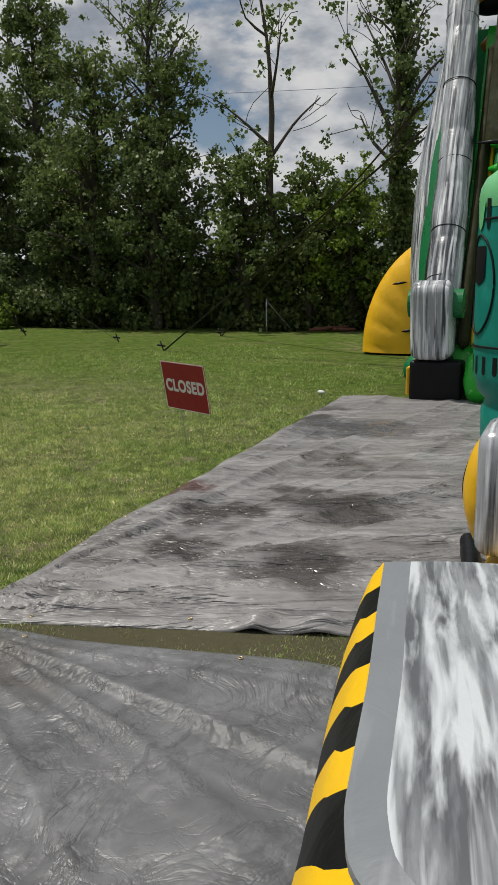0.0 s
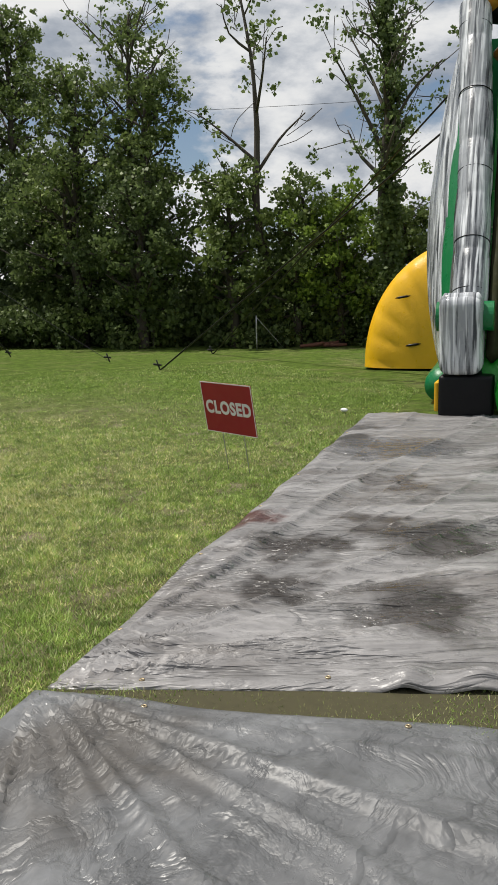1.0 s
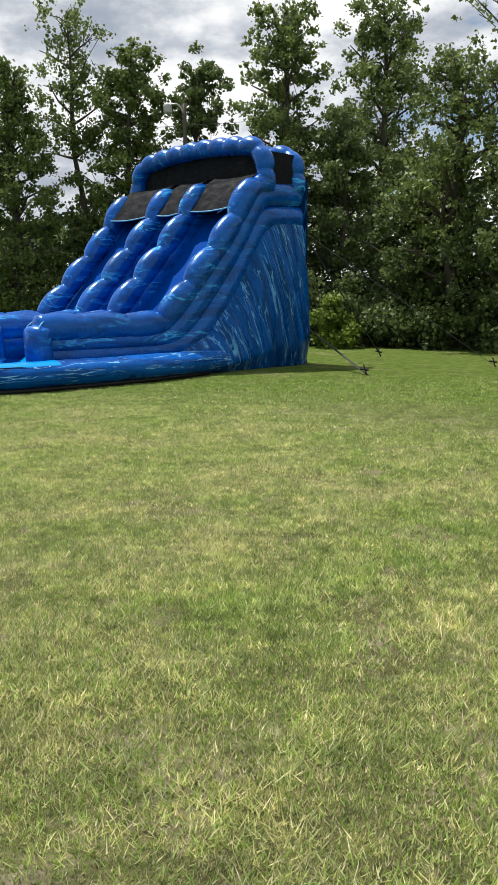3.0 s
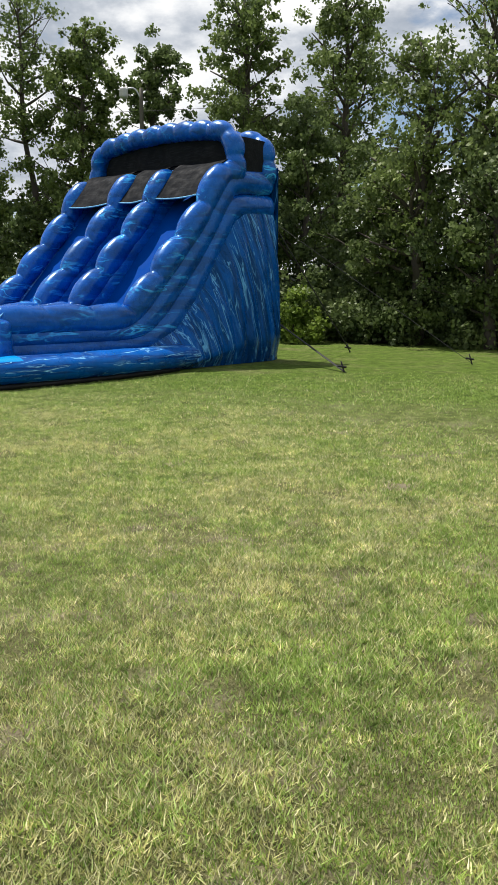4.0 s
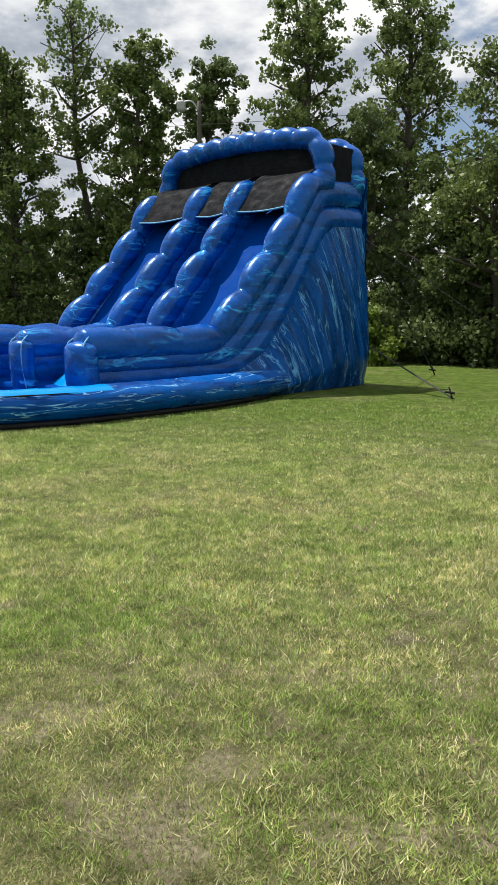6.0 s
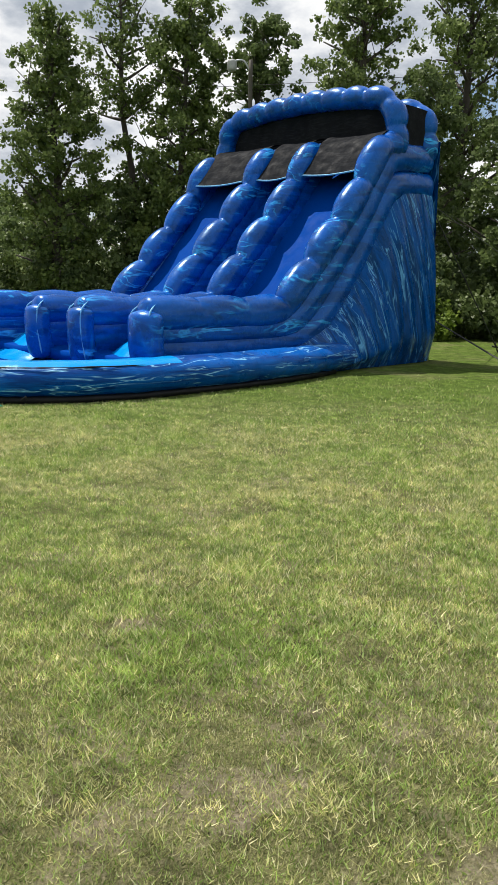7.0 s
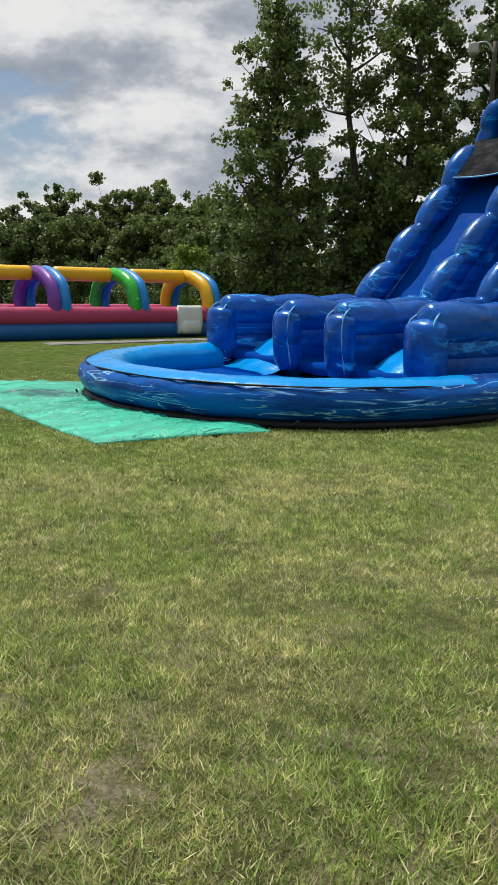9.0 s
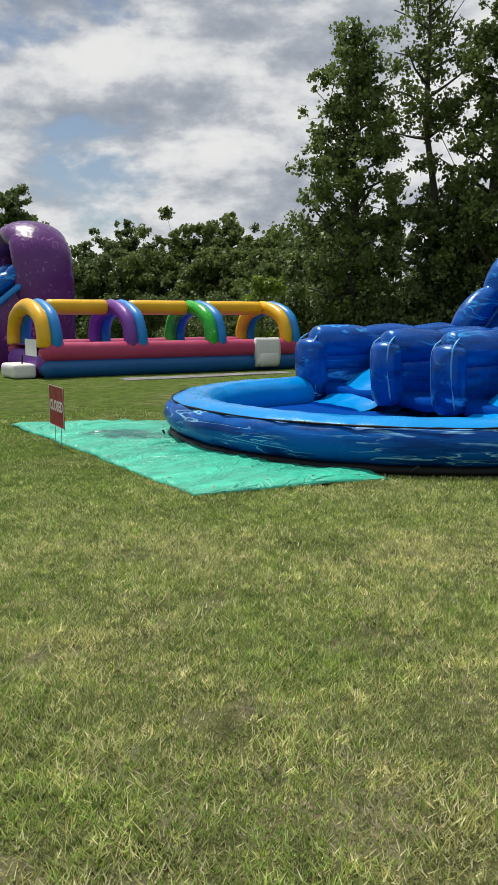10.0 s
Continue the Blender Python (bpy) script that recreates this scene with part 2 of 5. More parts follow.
def ground_material():
    """Thatch and soil under the mown grass, green or straw-coloured, with bare trodden places."""
    m, nt, b = material("mown_grass_ground", 0.95, 0.12)
    v = coords(nt)
    fine = noise_node(nt, v, 60, 5, 0.75)
    thatch = noise_node(nt, coords(nt, (1, 0.45, 1), (0, 0, 35)), 150, 4, 0.7, 1.5)
    g = ramp(nt, fine, [(0.25, (0.045, 0.080, 0.012)), (0.5, (0.118, 0.185, 0.028)), (0.75, (0.22, 0.300, 0.060))])
    # the darkest stop paints shaded gaps between the straw
    dry = ramp(nt, thatch, [(0.36, (0.045, 0.045, 0.016)), (0.5, (0.27, 0.255, 0.11)), (0.66, (0.66, 0.58, 0.34))])
    soil = ramp(nt, noise_node(nt, v, 45, 6, 0.7), [(0.3, (0.20, 0.16, 0.105)), (0.5, (0.44, 0.365, 0.26)), (0.72, (0.68, 0.59, 0.46))])
    patch = ramp(nt, noise_node(nt, v, 0.85, 6, 0.66, 0.3), [(0.48, (0, 0, 0)), (0.70, (0.75, 0.75, 0.75))])
    broad = ramp(nt, noise_node(nt, v, 0.16, 3), [(0.35, (0.25, 0.25, 0.25)), (0.62, (1, 1, 1))])
    # the trodden middle of the field is drier than its edges
    trod = nt.nodes.new("ShaderNodeVectorMath"); trod.operation = "DISTANCE"
    trod.inputs[1].default_value = (-3.5, 9.0, 0)
    link(nt, v, trod.inputs[0])
    near = nt.nodes.new("ShaderNodeMapRange"); near.inputs[1].default_value, near.inputs[2].default_value, near.inputs[3].default_value, near.inputs[4].default_value = 4.0, 10.0, 0.75, 0.0
    link(nt, trod.outputs[1], near.inputs[0])
    f0 = nt.nodes.new("ShaderNodeMath"); f0.operation = "MULTIPLY"
    link(nt, patch, f0.inputs[0]); link(nt, broad, f0.inputs[1])
    f = nt.nodes.new("ShaderNodeMath"); f.operation = "MAXIMUM"
    link(nt, f0.outputs[0], f.inputs[0]); link(nt, near.outputs[0], f.inputs[1])
    mid = ramp(nt, noise_node(nt, v, 4.5, 6, 0.7), [(0.38, (0.55, 0.55, 0.55)), (0.66, (1.25, 1.25, 1.25))])
    col = mix_col(nt, 1.0, mix_col(nt, f.outputs[0], g, dry), mid, "MULTIPLY")
    worn = ramp(nt, noise_node(nt, v, 1.9, 7, 0.72, 0.2), [(0.50, (0.05, 0.05, 0.05)), (0.62, (1, 1, 1))])
    bare = nt.nodes.new("ShaderNodeMath"); bare.operation = "MULTIPLY"
    link(nt, worn, bare.inputs[0]); link(nt, near.outputs[0], bare.inputs[1])
    col = mix_col(nt, bare.outputs[0], col, soil)
    link(nt, col, b.inputs["Base Color"])
    bump(nt, b, thatch, 1.0, 0.03)
    return m


def blade_material():
    m, nt, b = material("grass_blades", 0.6, 0.3)
    geo = nt.nodes.new("ShaderNodeNewGeometry")
    rnd = geo.outputs["Random Per Island"]
    v = coords(nt)
    g = ramp(nt, rnd, [(0.0, (0.105, 0.190, 0.024)), (0.5, (0.240, 0.360, 0.066)), (1.0, (0.39, 0.52, 0.17))])
    dry = ramp(nt, rnd, [(0.0, (0.26, 0.265, 0.085)), (0.5, (0.56, 0.53, 0.25)), (1.0, (0.80, 0.74, 0.52))])
    patch = ramp(nt, noise_node(nt, v, 0.85, 6, 0.66, 0.3), [(0.34, (0.16, 0.16, 0.16)), (0.62, (0.78, 0.78, 0.78))])
    trod = nt.nodes.new("ShaderNodeVectorMath"); trod.operation = "DISTANCE"
    trod.inputs[1].default_value = (-5.6, 10.5, 0)
    link(nt, v, trod.inputs[0])
    near = nt.nodes.new("ShaderNodeMapRange")
    near.inputs[1].default_value, near.inputs[2].default_value, near.inputs[3].default_value, near.inputs[4].default_value = 5.0, 10.0, 1.05, 0.35
    link(nt, trod.outputs[1], near.inputs[0])
    dryness = nt.nodes.new("ShaderNodeMath"); dryness.operation = "MULTIPLY"
    link(nt, patch, dryness.inputs[0]); link(nt, near.outputs[0], dryness.inputs[1])
    # straw blades stand singly among green ones, more of them where it is dry
    shuffle = nt.nodes.new("ShaderNodeMath"); shuffle.operation = "MULTIPLY"; shuffle.inputs[1].default_value = 57.0
    link(nt, rnd, shuffle.inputs[0])
    other = nt.nodes.new("ShaderNodeMath"); other.operation = "FRACT"
    link(nt, shuffle.outputs[0], other.inputs[0])
    over = nt.nodes.new("ShaderNodeMath"); over.operation = "SUBTRACT"
    link(nt, dryness.outputs[0], over.inputs[0]); link(nt, other.outputs[0], over.inputs[1])
    patch = ramp(nt, over.outputs[0], [(0.0, (0.10, 0.10, 0.10)), (0.12, (1, 1, 1))])
    mid = ramp(nt, noise_node(nt, v, 9.0, 7, 0.78), [(0.37, (0.54, 0.60, 0.55)), (0.63, (1.48, 1.47, 1.42))])
    tuft = ramp(nt, noise_node(nt, v, 2.6, 5, 0.65), [(0.36, (0.84, 0.88, 0.82)), (0.62, (1.26, 1.22, 1.20))])
    col = mix_col(nt, 1.0, mix_col(nt, 1.0, mix_col(nt, patch, g, dry), mid, "MULTIPLY"), tuft, "MULTIPLY")
    link(nt, col, b.inputs["Base Color"])
    tr = nt.nodes.new("ShaderNodeBsdfTranslucent")
    link(nt, col, tr.inputs[0])
    ms = nt.nodes.new("ShaderNodeMixShader"); ms.inputs[0].default_value = 0.35
    link(nt, b.outputs[0], ms.inputs[1]); link(nt, tr.outputs[0], ms.inputs[2])
    link(nt, ms.outputs[0], nt.nodes["Material Output"].inputs[0])
    return m


M_ground, M_blade = ground_material(), blade_material()


def leaf_material(name, a, c, d):
    m, nt, b = material(name, 0.5, 0.32)
    geo = nt.nodes.new("ShaderNodeNewGeometry")
    col = ramp(nt, geo.outputs["Random Per Island"], [(0.0, tuple((p + q) / 2 for p, q in zip(a, c))), (0.7, c), (1.0, tuple((p + q) / 2 for p, q in zip(c, d)))])
    big = ramp(nt, noise_node(nt, coords(nt), 1.1, 4, 0.6), [(0.34, (0.52, 0.58, 0.60)), (0.66, (1.55, 1.48, 1.15))])
    link(nt, mix_col(nt, 1.0, col, big, "MULTIPLY"), b.inputs["Base Color"])
    tr = nt.nodes.new("ShaderNodeBsdfTranslucent")
    link(nt, col, tr.inputs[0])
    ms = nt.nodes.new("ShaderNodeMixShader"); ms.inputs[0].default_value = 0.4
    link(nt, b.outputs[0], ms.inputs[1]); link(nt, tr.outputs[0], ms.inputs[2])
    link(nt, ms.outputs[0], nt.nodes["Material Output"].inputs[0])
    return m


M_leaf = leaf_material("green_leaves", (0.070, 0.104, 0.034), (0.140, 0.190, 0.060), (0.26, 0.32, 0.11))
M_leaf_dark = leaf_material("dark_leaves", (0.060, 0.090, 0.034), (0.120, 0.165, 0.060), (0.20, 0.26, 0.10))
M_leaf_light = leaf_material("yellow_green_leaves", (0.09, 0.15, 0.02), (0.18, 0.26, 0.045), (0.30, 0.38, 0.09))
M_bark = plain("grey_brown_bark", (0.075, 0.062, 0.05), 0.9)
M_soil = plain("damp_brown_soil", (0.058, 0.052, 0.024), 0.98)
M_brass = plain("tarnished_brass", (0.5, 0.4, 0.25), 0.4, 0.8)


def stripe_material():
    """Slanting black and yellow bands printed round a cushion, laid out along its length and girth."""
    m, nt, b = material("black_and_yellow_banded_vinyl", 0.45, 0.1)
    uv, sep = nt.nodes.new("ShaderNodeTexCoord"), nt.nodes.new("ShaderNodeSeparateXYZ")
    link(nt, uv.outputs["UV"], sep.inputs[0])
    slant = nt.nodes.new("ShaderNodeMath"); slant.operation = "MULTIPLY_ADD"; slant.inputs[1].default_value = 1.0
    link(nt, sep.outputs[1], slant.inputs[0]); link(nt, sep.outputs[0], slant.inputs[2])
    per = nt.nodes.new("ShaderNodeMath"); per.operation = "DIVIDE"; per.inputs[1].default_value = 0.20
    link(nt, slant.outputs[0], per.inputs[0])
    fr = nt.nodes.new("ShaderNodeMath"); fr.operation = "FRACT"
    link(nt, per.outputs[0], fr.inputs[0])
    f = ramp(nt, fr.outputs[0], [(0.0, (0, 0, 0)), (0.47, (0, 0, 0)), (0.475, (1, 1, 1)), (0.995, (1, 1, 1))])
    blk = mix_col(nt, noise_node(nt, coords(nt, (1, 1, 4)), 30, 4), (0.005, 0.005, 0.006), (0.012, 0.012, 0.013))
    yel = mix_col(nt, noise_node(nt, coords(nt), 8, 4), (0.80, 0.47, 0.010), (0.90, 0.55, 0.014))
    link(nt, mix_col(nt, f, yel, blk), b.inputs["Base Color"])
    bump(nt, b, noise_node(nt, coords(nt, (2, 2, 1)), 9, 5, 0.6, 0.5), 0.25, 0.02)
    return m


M_banded = stripe_material()
M_redwood = plain("reddish_brown_branches", (0.14, 0.055, 0.035), 0.85)


# ---- mesh helpers ----
def mesh_ob(name, verts, faces, mat, parent=None, label="", smooth=True):
    me = bpy.data.meshes.new(name)
    me.from_pydata([tuple(v) for v in verts], [], faces)
    for m in (mat if isinstance(mat, (list, tuple)) else [mat]):
        me.materials.append(m)
    if smooth:
        me.polygons.foreach_set("use_smooth", [True] * len(me.polygons))
    me.update()
    ob = new(name, me)
    ob.parent = parent
    if label:
        tagged(ob, label)
    return ob


def part(name, bm, mat, parent, label="", smooth=False):
    me = bpy.data.meshes.new(name)
    bmesh.ops.recalc_face_normals(bm, faces=bm.faces)
    bm.to_mesh(me)
    bm.free()
    for m in (mat if isinstance(mat, (list, tuple)) else [mat]):
        me.materials.append(m)
    if smooth:
        me.polygons.foreach_set("use_smooth", [True] * len(me.polygons))
    ob = new(name, me)
    ob.parent = parent
    if label:
        tagged(ob, label)
    return ob


def thing(name, m, label, category, group="", kind=""):
    ob = new(name)
    ob.matrix_world = m
    ob.empty_display_size = 0.2
    return tagged(ob, label, category, group, kind)


def box(bm, x0, y0, z0, x1, y1, z1, bevel=0.02, seg=2):
    r = bmesh.ops.create_cube(bm, size=1, matrix=Matrix.LocRotScale(((x0 + x1) / 2, (y0 + y1) / 2, (z0 + z1) / 2), None, (x1 - x0, y1 - y0, z1 - z0)))
    if bevel:
        es = {e for v in r["verts"] for e in v.link_edges}
        bmesh.ops.bevel(bm, geom=list(es), offset=bevel, segments=seg, profile=0.6, affect="EDGES")
    return bm


def smooth_path(pts, n):
    """Catmull-Rom through pts, n steps a span."""
    P = [Vector(p) for p in pts]
    P = [P[0] * 2 - P[1]] + P + [P[-1] * 2 - P[-2]]
    out = []
    for i in range(1, len(P) - 2):
        a, b, c, d = P[i - 1:i + 3]
        for k in range(n):
            t = k / n
            out.append(0.5 * ((2 * b) + (c - a) * t + (2 * a - 5 * b + 4 * c - d) * t * t + (3 * b - a - 3 * c + d) * t ** 3))
    out.append(P[-2])
    return out


def even(path, step):
    """The same path with points at even steps, and the length along it."""
    out, dist, acc, last = [path[0].copy()], [0.0], 0.0, path[0]
    total = sum((b - a).length for a, b in zip(path, path[1:]))
    n = max(4, int(total / step))
    target, k, run = total / n, 0, 0.0
    need = target
    for a, b in zip(path, path[1:]):
        L = (b - a).length
        while L > 1e-9 and run + L >= need - 1e-9 and len(out) <= n:
            out.append(a.lerp(b, (need - run) / L))
            dist.append(need)
            need += target
        run += L
    return out, dist, total


def sweep(path, rad, seg=18, side=Vector((0, 1, 0)), flat=1.0, pitch=0.0, depth=0.16, step=0.06, cap=True, phase=0.0, wrinkle=0.008, tall=1.0, lift=1.0):
    """A blown-up tube along path. pitch > 0 gives it scallops, as between stitched seams; flat and tall squash it across and along its upright."""
    pts, dist, total = even([Vector(p) for p in path], step)
    verts, faces = [], []
    n = len(pts)
    for i, p in enumerate(pts):
        t = (pts[min(i + 1, n - 1)] - pts[max(i - 1, 0)]).normalized()
        s = (side - t * side.dot(t)).normalized()
        up = t.cross(s)
        r = rad(dist[i] / total) if callable(rad) else rad
        if pitch:
            depth_here = depth(dist[i]) if callable(depth) else depth
            puff = abs(math.sin(math.pi * (dist[i] / pitch + phase))) ** 0.62
            p = p + up * (r * depth_here * 0.75 * (puff - 0.6) * lift)
            r *= 1 - depth_here * 0.8 + depth_here * 0.8 * puff
        if cap:
            e = min(dist[i], total - dist[i]) / (rad(0.5) if callable(rad) else rad)
            if e < 0.5:
                r *= math.sqrt(max(0.0, 1 - (1 - e / 0.5) ** 2)) * 0.75 + 0.25
        for k in range(seg):
            a = 2 * math.pi * k / seg
            off = s * math.cos(a) * flat + up * math.sin(a) * tall
            q = p + off * r
            w = noise.noise(q * 3.1) * wrinkle + noise.noise(q * 9.0) * wrinkle * 0.4
            verts.append(q + off * w)
    for i in range(n - 1):
        for k in range(seg):
            k2 = (k + 1) % seg
            faces.append((i * seg + k, i * seg + k2, (i + 1) * seg + k2, (i + 1) * seg + k))
    faces.append(tuple(range(seg))[::-1])
    faces.append(tuple((n - 1) * seg + k for k in range(seg)))
    return verts, faces


def grid_faces(nu, nv):
    return [(i * nv + j, (i + 1) * nv + j, (i + 1) * nv + j + 1, i * nv + j + 1) for i in range(nu - 1) for j in range(nv - 1)]


def strap(name, a, b, label, width=0.025, sag=0.0):
    """A flat webbing strap between two points, driven to a stake at b."""
    a, b = Vector(a), Vector(b)
    holder = thing(name, Matrix.Translation(b), label, "strap")
    path = [(a - b) * (1 - i / 12) - Vector((0, 0, sag * math.sin(math.pi * i / 12))) for i in range(13)]
    v, f = sweep(path, width, 6, Vector((0.7, 0.7, 0)), flat=1.0, tall=0.25, cap=False, step=0.4, wrinkle=0)
    mesh_ob("webbing", v, f, M_strap, holder)
    v, f = sweep([Vector((-0.09, 0.0, 0.22)), Vector((0.05, 0, -0.2))], 0.016, 8, cap=False, step=0.1, wrinkle=0)
    mesh_ob("stake", v, f, M_strap, holder, "dark steel ground stake")
    v, f = sweep([Vector((-0.16, 0, 0.13)), Vector((0.02, 0, 0.10))], 0.022, 8, cap=False, step=0.05, wrinkle=0)
    mesh_ob("ratchet_buckle", v, f, M_strap, holder)
    return holder


# ---- ground ----
def build_ground():
    nx = 80
    xs = [-900, -400, -200, -120, -70, -50] + [-40 + 70 * i / (nx - 1) for i in range(nx)] + [45, 70, 120, 200, 400, 900]
    ys = [-700, -300, -120, -50, -20, -8] + [-2 + 44 * i / (nx - 1) for i in range(nx)] + [50, 70, 110, 200, 400, 900]
    verts = []
    for x in xs:
        for y in ys:
            near = math.exp(-((x + 2) / 30) ** 2 - ((y - 18) / 30) ** 2)
            verts.append((x, y, (noise.noise((x * 0.35, y * 0.35, 0)) * 0.02 - 0.012) * near))
    ob = mesh_ob("ground", verts, grid_faces(len(xs), len(ys)), M_ground)
    tagged(ob, "mown lawn with green and dry straw-coloured patches", "ground", kind="structure")


build_ground()
ANGLE = 50.64      # every inflatable on the field stands along this direction


def build_tarp(name, corners, mat, label, amp=0.02, seed=0.0, n=110, lift=None, grain=62.0, eyelets=0, radial=False, hub=0):
    """A loose sheet over four corners (near left, near right, far right, far left), wrinkled, with an uneven hem."""
    a, b, c, d = [Vector((*p, 0)) for p in corners]
    verts = []
    spin = Matrix.Rotation(radians(-grain), 3, "Z")
    for i in range(n):
        for j in range(n):
            s, t = i / (n - 1), j / (n - 1)
            p = (a * (1 - s) + b * s) * (1 - t) + (d * (1 - s) + c * s) * t
            edge = min(s, t, 1 - s, 1 - t)
            p += Vector((noise.noise((p.x * 1.7, p.y * 1.7, seed)), noise.noise((p.x * 1.7, p.y * 1.7, seed + 5)), 0)) * 0.05
            q = spin @ p
            if radial:
                # creases fan out from the pulled corner
                rel = p - (a, b, c, d)[hub]
                q = Vector((rel.length * 0.5, math.atan2(rel.y, rel.x) * 3.6, 0))
            z, gain = 0.010, 1.0
            for oct_, (fx, fy) in enumerate(((0.35, 1.5), (0.7, 3.4), (1.3, 6.4), (2.6, 11.0))):
                if radial and oct_ == 2:
                    q = spin @ p
                warp = noise.noise((q.x * fx * 0.6, q.y * fy * 0.6, seed + 11 * oct_)) * 1.2
                ridge = max(0.0, 1 - abs(noise.noise((q.x * fx + seed, q.y * fy + warp, 3 + 5 * oct_))) * 2.6)
                z += amp * gain * ridge ** 2
                gain *= 0.46
            if lift:
                z += lift(s, t)
            if edge < 0.02:
                z *= 0.35 + 0.65 * edge / 0.02
            p.z = max(z, 0.006)
            verts.append(p)
    faces = grid_faces(n, n)
    # the sheet's turned-down rim gives it thickness
    ring = [i * n for i in range(n)] + [(n - 1) * n + j for j in range(1, n)] + [i * n + n - 1 for i in range(n - 2, -1, -1)] + [j for j in range(n - 2, 0, -1)]
    m = len(verts)
    verts += [Vector((verts[k].x, verts[k].y, verts[k].z - 0.014)) for k in ring]
    R = len(ring)
    faces += [(ring[k], m + k, m + (k + 1) % R, ring[(k + 1) % R]) for k in range(R)]
    ob = mesh_ob(name, verts, faces, mat)
    for k in range(eyelets):
        # brass eyelets along the two long hems
        for at in ((3, int((k + 0.5) / eyelets * n)), (int((k + 0.5) / eyelets * n), 3), (int((k + 0.5) / eyelets * n), n - 4)):
            c = verts[at[0] * n + at[1]]
            v, f = sweep([c + Vector((0.009 * math.cos(x * math.pi / 6), 0.009 * math.sin(x * math.pi / 6), 0.003)) for x in range(13)], 0.0035, 6, side=Vector((0, 0, 1)), cap=False, step=0.005, wrinkle=0)
            mesh_ob("eyelet", v, f, M_brass, ob, "small brass eyelet")
    return tagged(ob, label, "tarp")


C0 = Vector((0.02, 6.02, 0))
UX = Vector((math.cos(radians(ANGLE)), math.sin(radians(ANGLE)), 0))
VX = Vector((-UX.y, UX.x, 0))


def course(u, v):
    p = C0 + UX * u + VX * v
    return (p.x, p.y)


def far_lift(s, t):
    """Buckled hem of the far sheet, raised into small humps near its middle."""
    return 0.085 * math.exp(-((t) / 0.02) ** 2) * (math.exp(-((s - 0.27) / 0.013) ** 2) + 0.7 * math.exp(-((s - 0.322) / 0.018) ** 2)) + 0.022 * math.exp(-((t - 0.05) / 0.016) ** 2) * (0.6 + 0.4 * math.sin(s * 9))


NEAR_TARP = [(-2.9, 2.3), (1.9, -0.8), (4.75, 2.86), (-0.02, 6.0)]
FAR_TARP = [(0.02, 6.02), (4.7, 3.78), (9.1, 9.0), (4.86, 12.11)]
MAT = [(-8.57, 16.16), (-7.2, 17.4), (-9.8, 21.1), (-12.59, 19.46)]
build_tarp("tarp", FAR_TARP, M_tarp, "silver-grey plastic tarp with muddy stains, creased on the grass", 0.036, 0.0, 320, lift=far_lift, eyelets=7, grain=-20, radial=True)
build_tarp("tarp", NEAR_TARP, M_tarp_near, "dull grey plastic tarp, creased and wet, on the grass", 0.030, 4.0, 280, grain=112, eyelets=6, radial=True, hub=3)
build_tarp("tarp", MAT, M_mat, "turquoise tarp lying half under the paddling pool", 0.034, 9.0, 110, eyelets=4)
build_tarp("tarp", [(-14.45, 26.72), (-11.55, 30.4), (-11.9, 30.8), (-14.9, 27.1)], M_tarp, "pale grey strip of tarp beside the obstacle run", 0.008, 13.0, 30)
soil = [(0.05, 6.03, 0.003), (0.7, 5.72, 0.004), (1.6, 5.32, 0.004), (2.8, 4.72, 0.004), (4.7, 3.84, 0.004)]
soil += [(x, y - 0.16 - 0.22 * x ** 0.8, z) for x, y, z in soil]
ob = mesh_ob("soil", soil, [(k, k + 1, k + 6, k + 5) for k in range(4)], M_soil)
tagged(ob, "strip of damp bare soil between two tarps", "soil", kind="structure")

# ---- blue double water slide ----
SLIDE_ANGLE = 47.5
BLUE_M = Matrix.Translation((-5.958, 19.015, 0)) @ Matrix.Rotation(radians(SLIDE_ANGLE), 4, "Z")
slide = thing("water_slide", BLUE_M, "blue marbled two-lane inflatable water slide with splash pool", "water slide")
WIDE = 5.07


def crest(u):
    """Height of the slide's floor along its length."""
    pts = ((-0.02, 0.22), (2.09, 0.24), (3.03, 0.42), (3.91, 1.05), (6.3, 3.62), (6.73, 3.85), (8.04, 3.9))
    for (a, za), (b, zb) in zip(pts, pts[1:]):
        if u <= b:
            k = (u - a) / (b - a)
            return za + (zb - za) * k
    return pts[-1][1]


def wall_set(v, w, tag, front=0.47, top_r=0.29):
    """A side wall: three stacked tubes that run level, climb beside the lane and level out."""
    f = w / 0.44
    rows = (("top_tube", [(front, 1.03), (2.09, 1.04), (3.32, 1.06), (3.75, 1.30), (4.42, 1.95), (5.44, 3.0), (6.05, 3.80), (6.37, 4.12), (6.8, 4.18)], top_r, 1.04, M_blue),
            ("middle_tube", [(front + 0.02, 0.76), (2.09, 0.76), (3.51, 0.80), (4.16, 1.12), (4.93, 1.90), (5.73, 2.78), (6.3, 3.60), (6.73, 3.95), (8, 4.05)], 0.27, 0.0, M_blue),
            ("lower_tube", [(front + 0.05, 0.50), (2.28, 0.50), (3.8, 0.54), (4.62, 0.92), (5.44, 1.78), (6.08, 2.66), (6.51, 3.22), (6.89, 3.44), (8.04, 3.52)], 0.27, 0.0, M_blue))
    for name, p, r, pitch, mat in rows:
        path = smooth_path([(u, v, z) for u, z in p], 10)
        vv, ff = sweep(path, r, 22, flat=(0.86 if pitch else 0.80) * f * (0.22 / r if not pitch else 1), pitch=pitch, depth=lambda s: 0.12 + 0.24 * min(1, max(0, (s - 2.4) / 0.5)), step=0.03, phase=0.0, tall=1.0)
        mesh_ob(name, vv, ff, mat, slide)


